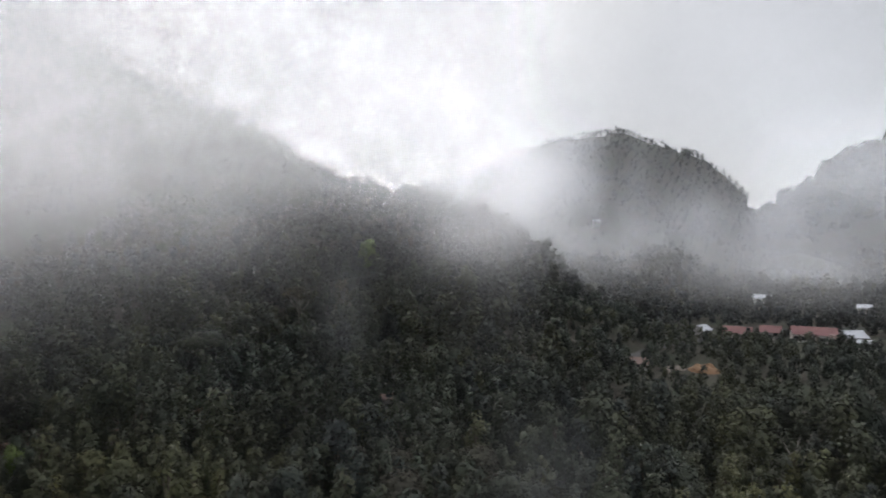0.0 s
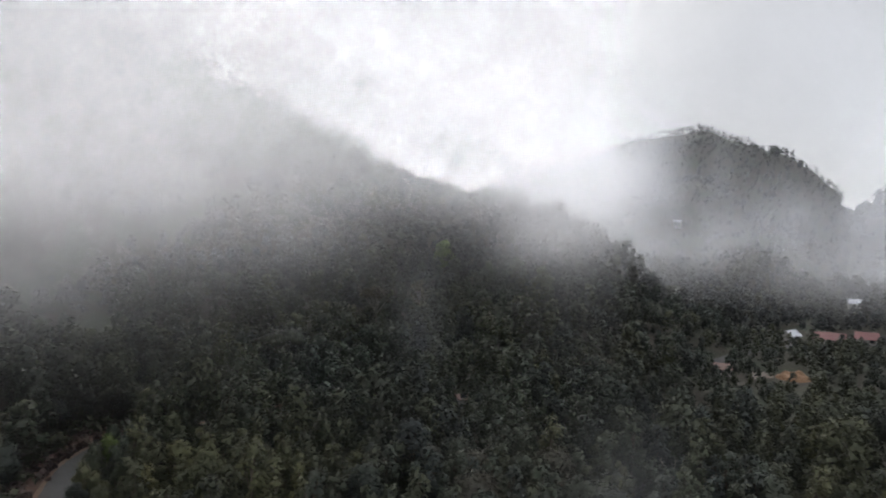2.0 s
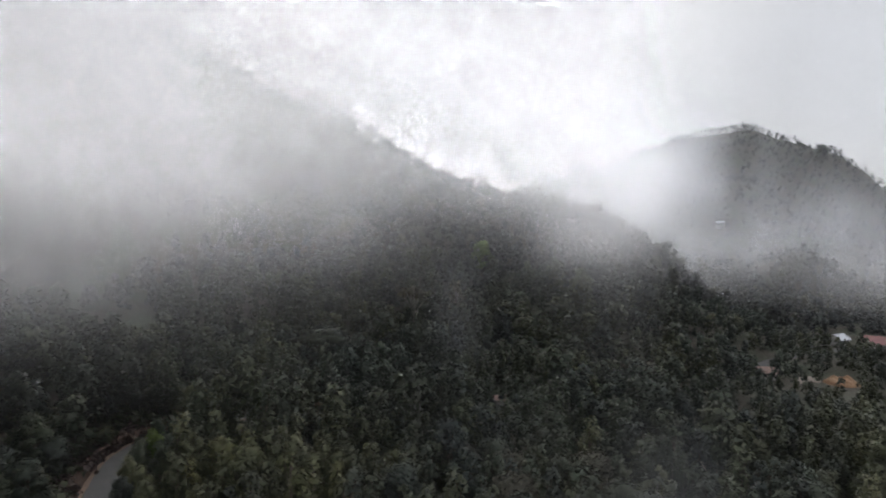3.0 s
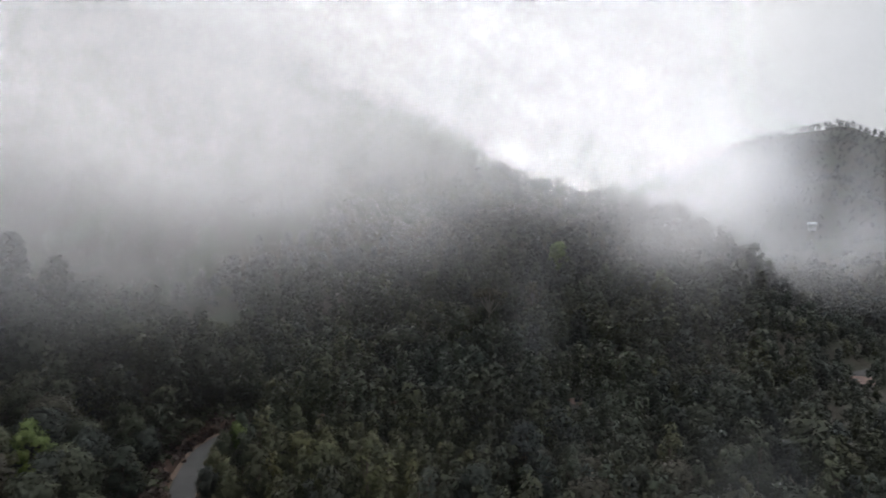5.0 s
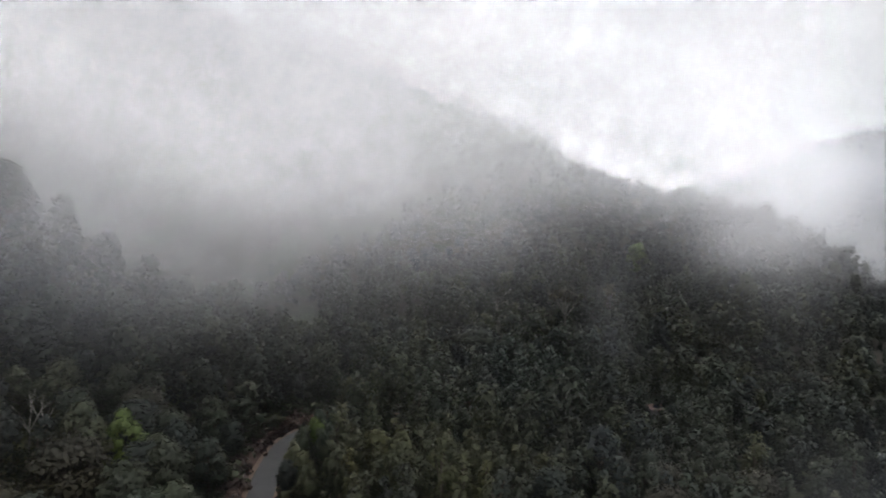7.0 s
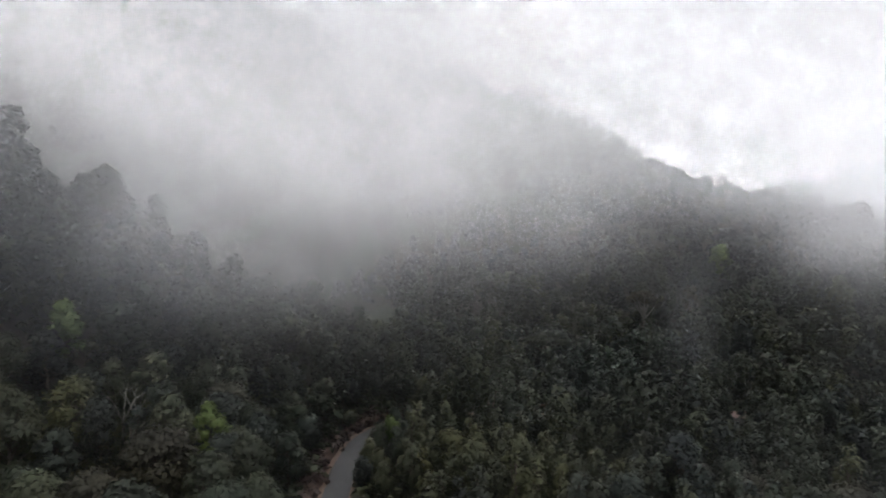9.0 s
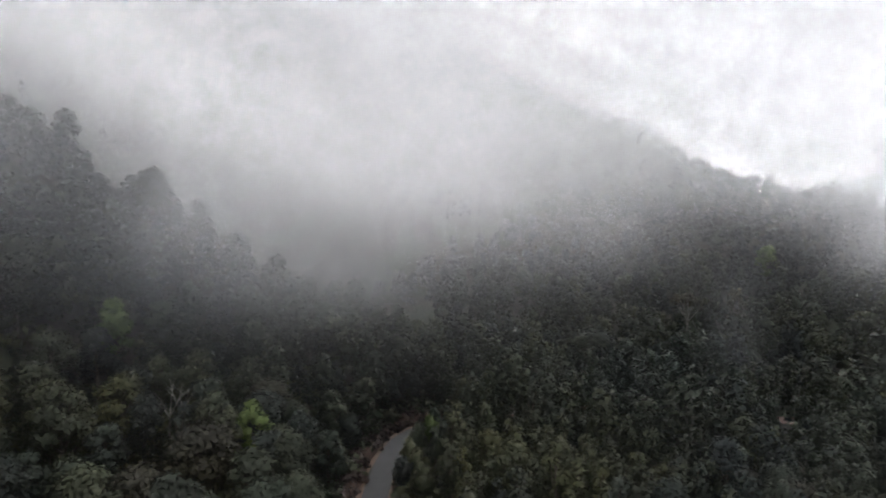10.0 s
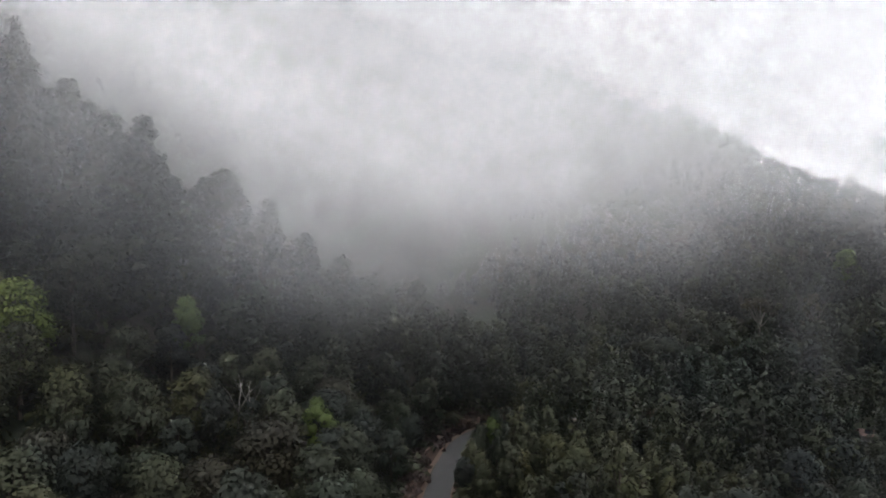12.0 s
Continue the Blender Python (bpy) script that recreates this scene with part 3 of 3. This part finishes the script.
bare_tree(27.2, 100, -15.4, 1, "leafless pale tree standing among green ones")
bare_tree(14.2, 84, -18.2, 2, "leafless pale tree with forked branches")
bare_tree(12.2, 88, -17.8, 3, "leafless grey tree with bent branches")
bare_tree(-52.0, 92, -12.6, 4, "dead tree with twisted whitish branches on the slope")
bare_tree(-51.0, 94, -12.7, 5, "dead tree with twisted whitish branches on the slope")
bare_tree(-62.5, 104, -4.6, 6, "leafless pale tree on the slope")
bare_tree(3.4, 96, -16.3, 7, "thin leafless tree with a pale trunk")


def woods(name, label, places, kinds, leaves, size, seed, scale=1.0, leaf=LEAF_WOODS):
    """A stretch of forest too far off to count: many small crowns in one mesh."""
    rng = np.random.RandomState(seed)
    temps = []
    for k in range(10):
        kind = kinds[k % len(kinds)]
        hgt, rad = (8.2, 1.9) if kind == "young" else (11.0, 3.0)
        v, _, nn = leaf_cloud(rng, make_lobes(rng, kind, hgt, rad), leaves, size)
        temps.append((v, nn))
    places = open_ground(places)
    zs = height(places[:, 0], places[:, 1])
    allv, alln, tints = [], [], []
    bearing, far = np.degrees(np.arctan2(places[:, 0], places[:, 1])), np.hypot(places[:, 0], places[:, 1])
    low = np.where((bearing > 9) & (far > 125) & (far < 400), 0.68, 1.0)      # lower growth towards the village
    low = np.where((bearing > 14.5) & (far > 140) & (far < 180), 0.5, low)
    low = np.where((bearing > 17) & (bearing < 22) & (far > 145) & (far < 180), 0.38, low)
    low = np.where((bearing > 19) & (far > 195) & (far < 228), 0.5, low)
    low = np.where((bearing > 19) & (far >= 228) & (far < 262), 0.36, low)
    patch = wave(places[:, 0], places[:, 1], 14, seed)
    for (x, y), z, pt, lw in zip(places, zs, patch, low):
        v, nn = temps[rng.randint(10)]
        a, s = rng.uniform(0, 6.28), lw * scale * (rng.uniform(0.72, 1.15) + 0.14 * pt) * (1.28 if rng.rand() < 0.07 else 1)
        c, sn = math.cos(a), math.sin(a)
        rot = np.array([[c, sn, 0], [-sn, c, 0], [0, 0, 1]])
        w = (v @ rot) * (s, s, s * rng.uniform(0.85, 1.2))
        allv.append(w + (x, y, z - 0.3))
        alln.append(nn @ rot)
        tints.append(np.full(len(v), rng.rand()))
    v = np.concatenate(allv)
    ob = new(name, quad_mesh(name, v, np.arange(len(v)).reshape(-1, 4), leaf, np.concatenate(alln)))
    ob.data.attributes.new("tint", "FLOAT", "POINT").data.foreach_set("value", np.concatenate(tints).astype(np.float32))
    tagged(ob, label, "woods", kind="stuff")
    return ob


p = clear_of_road(scatter(-31, 36, NEAR, 150, 4.1, rng), 4.0)
woods("valley_woods", "dense young trees covering the valley floor", p, ("young", "broad", "young"), 440, 0.32, 101)
p = clear_of_road(scatter(-76, -31, 104, 180, 5.5, rng), 4.2)
woods("slope_woods", "dense dark broadleaf forest on the near slope", p, ("broad",), 520, 0.40, 102)
p = clear_of_road(np.concatenate([scatter(-31, 9, 150, 235, 5.4, rng), scatter(9, 36, 150, 235, 4.2, rng)]), 4.0)
woods("hill_foot_woods", "dense dark forest at the foot of the hill", p, ("broad", "broad", "young"), 280, 0.5, 103)
p = clear_of_road(np.concatenate([scatter(-36, 9, 235, 330, 6.0, rng), scatter(9, 36, 235, 420, 5.0, rng)]), 4.0)
woods("hillside_woods", "dark forest on the hillside under drifting mist", p, ("broad",), 96, 0.9, 104, 0.95, LEAF_FAR_HAZED)
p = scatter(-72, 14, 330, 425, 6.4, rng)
woods("ridge_woods", "forest along the ridge, pale in the mist", p, ("broad",), 40, 1.4, 105, 0.6, LEAF_FAR_HAZED)
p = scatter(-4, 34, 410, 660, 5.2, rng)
woods("far_hill_woods", "dark forest on the far hill", p, ("broad",), 20, 1.7, 106, 0.5, LEAF_FAR_HAZED)
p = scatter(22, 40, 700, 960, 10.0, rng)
woods("farthest_woods", "faint forest on the farthest hill", p, ("broad",), 22, 3.0, 107, 1.1, LEAF_FAR_HAZED)


def shrubs(places, seed, leaf, label, grow=1.0):
    """Knee- to head-high bushes that close the ground between the trunks."""
    rng = np.random.RandomState(seed)
    temps = [leaf_cloud(rng, [((0, 0, 0.5), (0.9, 0.9, 0.8)), ((0.6, 0.2, 0.4), (0.6, 0.6, 0.6)), ((-0.4, 0.5, 0.7), (0.6, 0.6, 0.7))], 34, 0.34) for _ in range(6)]
    zs = height(places[:, 0], places[:, 1])
    allv, alln = [], []
    for (x, y), z in zip(places, zs):
        v, _, nn = temps[rng.randint(6)]
        s = grow * rng.uniform(0.6, 1.6)
        allv.append(v * (s, s, s * rng.uniform(0.7, 1.2)) * rng.choice([-1, 1]) * (1, 1, 0) + v * (0, 0, s) + (x, y, z))
        alln.append(nn)
    v = np.concatenate(allv)
    ob = new("undergrowth", quad_mesh("undergrowth", v, np.arange(len(v)).reshape(-1, 4), leaf, np.concatenate(alln)))
    return tagged(ob, label, "undergrowth", kind="stuff")


p = np.concatenate([scatter(-72, -28, 55, 135, 2.1, rng), scatter(-28, 36, 66, 100, 3.2, rng)])
d, _, side = road_near(p[:, 0], p[:, 1])
shrubs(p[d > 3.6], 31, LEAF_OLIVE, "low dense undergrowth of dull green bushes between the trees", 1.25)
p = scatter(-50, -26, 60, 130, 0.85, rng)
d, _, side = road_near(p[:, 0], p[:, 1])
shrubs(p[(d > 2.7) & (d < 5.0) & (side > 0)], 32, LEAF_RUST, "rusty dry scrub on the earth bank above the road", 0.8)
shrubs(p[(d > 2.5) & (d < 4.2) & (side < 0)], 33, LEAF_OLIVE, "low green bushes along the road's edge", 0.6)

# ---------------------------------------------------------------- the village


def box(bm, x0, x1, y0, y1, z0, z1):
    v = [bm.verts.new(c) for c in ((x0, y0, z0), (x1, y0, z0), (x1, y1, z0), (x0, y1, z0), (x0, y0, z1), (x1, y0, z1), (x1, y1, z1), (x0, y1, z1))]
    for f in ((0, 3, 2, 1), (4, 5, 6, 7), (0, 1, 5, 4), (1, 2, 6, 5), (2, 3, 7, 6), (3, 0, 4, 7)):
        bm.faces.new([v[k] for k in f])


def house(az, r, length, depth, wall_h, roof_h, walls, roof, label, turn=0.0, windows=3, base=None):
    """A gabled house: its long front looks back down the valley; roof sheets with eaves, framed windows and a door."""
    x, y = polar(az, r)
    z = ground_z(x, y) if base is None else base
    root = new("house")
    root.matrix_basis = pose(x, y, z, 0, 0, turn - az)
    L2, D2 = length / 2, depth / 2
    bm = bmesh.new()
    box(bm, -L2, L2, -D2, D2, -2.0, wall_h)
    for s in (-1, 1):                              # gable ends
        a = [bm.verts.new((s * (L2 - 0.01), -D2, wall_h)), bm.verts.new((s * (L2 - 0.01), D2, wall_h)), bm.verts.new((s * (L2 - 0.01), 0, wall_h + roof_h * 0.97))]
        b = [bm.verts.new((s * (L2 - 0.2), v.co.y, v.co.z)) for v in a]
        bm.faces.new(a), bm.faces.new(b[::-1])
    part("wall", bm, walls, root)
    eave = 0.55
    for s in (-1, 1):
        bm = bmesh.new()
        n = 1
        drop = roof_h * (D2 + eave) / D2
        for k in range(n):                         # one slope of sheets
            xa, xb = -L2 - 0.4 + (length + 0.8) * k / n, -L2 - 0.4 + (length + 0.8) * (k + 1) / n
            t = 0.05 + 0.015 * (k % 2)
            pts = [(xa, 0, wall_h + roof_h + t), (xb, 0, wall_h + roof_h + t), (xb, s * (D2 + eave), wall_h + roof_h + t - drop), (xa, s * (D2 + eave), wall_h + roof_h + t - drop)]
            top = [bm.verts.new(q) for q in pts]
            low = [bm.verts.new((q[0], q[1], q[2] - 0.05)) for q in pts]
            bm.faces.new(top), bm.faces.new(low[::-1])
            for e in range(4):
                bm.faces.new((top[e], low[e], low[(e + 1) % 4], top[(e + 1) % 4]))
        bmesh.ops.recalc_face_normals(bm, faces=bm.faces)
        part("roof", bm, roof, root)
    for k in range(windows):
        cx = -L2 + length * (k + 0.5) / windows
        door = windows > 2 and k == windows // 2
        w, z0, z1 = (0.5, 0.0, 2.0) if door else (0.6, 0.9, 2.0)
        bm = bmesh.new()
        for q in ((cx - w - 0.08, cx - w, z0, z1), (cx + w, cx + w + 0.08, z0, z1), (cx - w - 0.08, cx + w + 0.08, z1, z1 + 0.1)):
            box(bm, q[0], q[1], -D2 - 0.06, -D2 - 0.003, q[2], q[3])
        if not door:
            box(bm, cx - w - 0.12, cx + w + 0.12, -D2 - 0.12, -D2 - 0.003, z0 - 0.08, z0)
        fr = part("door_frame" if door else "window_frame", bm, TIMBER, root)
        bm = bmesh.new()
        box(bm, cx - w, cx + w, -D2 - 0.03, -D2 - 0.003, z0, z1)
        part("door_leaf" if door else "pane", bm, TIMBER if door else GLASS_DARK, fr)
    return tagged(root, label, "house")


house(27.8, 250, 12.5, 6.5, 2.9, 1.9, WHITE_WALL, RED_ROOF, "long whitewashed building with a faded red sheet roof", 8, 6)
house(29.3, 248, 3.6, 4.5, 2.3, 0.9, WHITE_WALL, RUST_ROOF, "small white annexe beside the long building", 8, 2)
house(22.7, 247, 8.6, 5.5, 2.3, 1.7, WHITE_WALL, RED_ROOF, "low white house with a red sheet roof", -4, 3)
house(25.0, 256, 6.0, 5.0, 2.2, 1.6, GREY_WALL, RED_ROOF, "house with a dull red roof among the trees", 0, 2)
house(30.2, 254, 6.4, 6.0, 2.6, 1.6, GREY_WALL, TIN_ROOF, "grey house with a bright zinc sheet roof", 35, 3)
house(30.9, 245, 5.2, 3.2, 2.2, 0.6, GREY_WALL, TIN_ROOF, "low shed with a pale zinc roof", 6, 2)
house(20.2, 247, 4.6, 4.4, 2.4, 1.3, GREY_WALL, TIN_ROOF, "small house with a pale zinc roof by the woods", 60, 2)
house(24.35, 378, 7.6, 6.0, 2.6, 1.6, GREY_WALL, TIN_ROOF, "house with a bright zinc roof in the mist", 10, 2)
house(30.9, 352, 5.0, 5.0, 3.0, 1.2, WHITE_WALL, TIN_ROOF, "pale house in the mist", 0, 2)
house(15.66, 177, 3.4, 3.0, 2.0, 0.9, GREY_WALL, RUST_ROOF, "small hut with a rusty sheet roof under a tree", 12, 2)
house(-4.36, 136, 1.9, 1.8, 1.3, 0.5, GREY_WALL, RUST_ROOF, "tiny roadside shelter with a weathered sheet roof", 15, 1)


house(12.16, 486, 4.6, 4.0, 2.4, 1.0, GREY_WALL, TIN_ROOF, "tiny pale house at the foot of the far hill", 0, 2)


def mound(az, r, sx, sy, hgt, material, label, name):
    x0, y0 = polar(az, r)
    n = 22
    xs = np.linspace(-1, 1, n)
    U, V = np.meshgrid(xs, xs, indexing="ij")
    c, s = math.cos(radians(-az)), math.sin(radians(-az))
    X, Y = x0 + U * sx * c - V * sy * s, y0 + U * sx * s + V * sy * c
    bell = np.clip(1 - (U ** 2 + V ** 2), 0, 1) ** 0.7
    Z = height(X, Y) + hgt * bell * (0.75 + 0.35 * wave(X, Y, 2.2, 8)) - 0.25 * (bell <= 0.02)
    verts = np.stack([X, Y, Z], -1).reshape(-1, 3)
    faces = [(i * n + j, (i + 1) * n + j, (i + 1) * n + j + 1, i * n + j + 1) for i in range(n - 1) for j in range(n - 1)]
    return tagged(mesh_object(name, verts, faces, material), label, name.replace("_", " "))


mound(20.5, 186, 4.0, 4.0, 1.9, ORANGE_EARTH, "heap of bare orange earth dug out beside the track", "earth_heap")
mound(18.7, 186, 1.9, 4.0, 0.5, PALE_EARTH, "pale trodden earth of a small clearing", "bare_earth")
mound(17.9, 183, 1.1, 6.0, 0.4, PALE_EARTH, "pale earth track leading between the trees", "bare_earth")
mound(6.6, 152, 3.0, 5.0, 0.5, RED_EARTH, "patch of bare brown earth between trees", "bare_earth")
mound(-7.9, 128, 3.2, 3.0, 0.5, RED_EARTH, "patch of bare brown earth beside the road", "bare_earth")

# ---------------------------------------------------------------- mist
# the mist's ragged underside: bearing and rise in degrees, seen from over the valley floor
UNDERSIDE = [(-80, 12), (-68, 8.2), (-62, 5.6), (-58, 3.6), (-53, 1.0), (-48, -1.0), (-44, -3.2), (-39.5, -4.9), (-35, -4.5), (-30, -3.2), (-25, -2.3), (-20, -0.8), (-17, 0.5),
             (-13.5, 1.5), (-9.6, 1.6), (-5, 1.4), (0, -0.4), (3.5, -4.6), (8, -4.2), (14, -4.4), (20, -5.6), (24, -6.8), (28, -7.2), (40, -7.6)]


def above(az, el, first, fold, most):
    """Optical depth that grows upwards from the mist's underside, by e in every fold degrees."""
    low = np.interp(az, [u[0] for u in UNDERSIDE], [u[1] for u in UNDERSIDE])
    return most * (1 - np.exp(-first / most * np.exp(np.clip((el - low) / fold, -9, 9))))


def puff(az, el, a, e, wide, tall, depth):
    """A soft heap of mist round a bearing and a rise."""
    return depth * np.exp(-((az - a) / wide) ** 2 - ((el - e) / tall) ** 2)


def ease(v, a, b):
    t = np.clip((v - a) / (b - a), 0, 1)
    return t * t * (3 - 2 * t)


def veils(label, distances, az0, az1, el0, el1, material, depth):
    """Thin sheets of mist one behind the other, each with its share of the depth; every sheet fades out towards its rim."""
    for k, r in enumerate(distances):
        rng = np.random.RandomState(int(distances[0]))
        ph = rng.uniform(0, 6.28, 4)
        na, ne = int((az1 - az0) / 1.6) + 2, int((el1 - el0) / 1.1) + 2
        az, el = np.meshgrid(np.linspace(az0, az1, na), np.linspace(el0, el1, ne), indexing="ij")
        rr = r * (1 + 0.014 * np.sin(az * 0.21 + ph[0]) + 0.010 * np.sin(az * 0.13 + el * 0.3 + ph[1]))
        verts = np.stack([rr * np.sin(np.radians(az)), rr * np.cos(np.radians(az)), EYE + rr * np.tan(np.radians(el))], -1).reshape(-1, 3)
        i, j = np.meshgrid(np.arange(na - 1), np.arange(ne - 1), indexing="ij")
        quads = np.stack([i * ne + j, (i + 1) * ne + j, (i + 1) * ne + j + 1, i * ne + j + 1], -1).reshape(-1, 4)
        rim = ease(az, az0, az0 + 5) * ease(-az, -az1, -az1 + 5) * ease(el, el0, el0 + 3) * ease(-el, -el1, -el1 + 3)
        tau = depth(az, el) * rim / len(distances)
        quads = quads[tau.ravel()[quads].max(axis=1) > 0.0006]
        me = quad_mesh("mist_bank", verts, quads, material)
        me.shade_smooth()
        me.attributes.new("depth", "FLOAT", "POINT").data.foreach_set("value", tau.ravel().astype(np.float32))
        tagged(new("mist_bank", me), label, "mist", "mist banks in the valley", kind="stuff")


scene.cycles.transparent_max_bounces = 64
WHITE, BLUISH = (0.95, 0.945, 0.945), (0.88, 0.90, 0.945)
MIST_NEAR = mist_material("mist_near", 0.060, 1.9, WHITE)
MIST_MAIN = mist_material("mist_main", 0.040, 2.3, WHITE)
MIST_FAR = mist_material("mist_far", 0.026, 2.5, BLUISH, 0.85)
MIST_SKY = mist_material("mist_sky", 0.008, 1.0, BLUISH)
MIST_HAZE = mist_material("mist_haze", 0.02, 0.5, BLUISH)


def near_haze(az, el):
    return 0.002 + 0.006 * ease(el, -12, 2) + puff(az, el, -64, 4, 12, 9, 0.06) + puff(az, el, -50, -3, 9, 6, 0.07)


def slope_mist(az, el):
    fade = ease(az, -60, -48) * ease(-az, 8, 26)
    return above(az, el, 0.12, 3.4, 0.5) * (0.3 + 0.7 * fade) + puff(az, el, -48, 0, 6, 4, 0.30) + puff(az, el, -63, 6, 7, 6, 0.10) + puff(az, el, -40, -5, 7, 3, 0.16)


def valley_mist(az, el):
    keep = (1 - 0.25 * ease(az, -21, -15)) * (1 - 0.5 * ease(az, -12, -3)) * (1 - ease(az, -5, 11))
    return above(az, el, 0.13, 3.1, 3.2) * keep + puff(az, el, -19, 4.5, 6, 5, 0.3) + puff(az, el, -1, 3.2, 7, 2.6, 0.42) + puff(az, el, 2.5, -1.5, 3.5, 2.4, 0.32)


def saddle_mist(az, el):
    return puff(az, el, 3, 1.5, 6, 3.5, 0.42) + puff(az, el, -7, 4.5, 5, 3, 0.35) + puff(az, el, 10, -2.5, 7, 2.4, 0.22) + puff(az, el, 24, -4.0, 9, 2.0, 0.16)


def far_mist(az, el):
    west, east = 1 - ease(az, -4, 9.5), ease(az, 22.5, 25.5)
    body = 1.3 * west + 0.07 + 0.18 * east * np.exp(-((el - 1) / 5) ** 2) + puff(az, el, 10.5, 2, 2.0, 6, 0.7) + puff(az, el, 15, 1, 1.5, 4, 0.3)
    body = body + puff(az, el, 6, 4, 3, 4, 0.5) + puff(az, el, 19.5, 0, 2.2, 2.4, 0.3) + puff(az, el, 25, 1.5, 1.8, 4, 0.45)
    return body + puff(az, el, 17, -2, 9, 2.6, 0.34) + puff(az, el, 28, 0, 3.5, 5, 0.14)


def sky_mist(az, el):
    return 0.25 * np.exp(-((el - 3) / 4) ** 2) + 0.02


veils("thin bluish haze over the wooded valley", (58, 80), -90, 50, -40, 26, MIST_HAZE, near_haze)
veils("soft grey mist drifting in front of the wooded slope", (86, 92, 98, 104, 110, 116), -90, 10, -16, 30, MIST_NEAR, slope_mist)
veils("dense white mist filling the side valley and hiding the hill", (125, 132, 139, 146, 154, 162, 170, 179, 188, 198, 208, 218, 228, 238), -95, 12, -14, 34, MIST_MAIN, valley_mist)
veils("torn pale mist rising from the wooded saddle", (246, 258, 270, 284, 298, 312), -24, 45, -10, 16, MIST_MAIN, saddle_mist)
veils("thin plumes of mist drifting round the far hill", (390, 408, 426, 446, 466, 488, 510), -20, 48, -9, 20, MIST_FAR, far_mist)
veils("pale cloud behind the far hill", (700, 760), -30, 55, -6, 26, MIST_SKY, sky_mist)

# a small wisp over the near trees, and one rising before the hill's foot
veils("faint wisp of mist over the trees", (64, 67), 0, 19, -28, -12, MIST_HAZE, lambda az, el: puff(az, el, 9, -20, 3.6, 3.8, 0.028))
veils("faint upright wisp of mist before the hill", (138, 141), -16, 0, -18, 3, MIST_HAZE, lambda az, el: puff(az, el, -8, -7.5, 1.8, 4.5, 0.035))
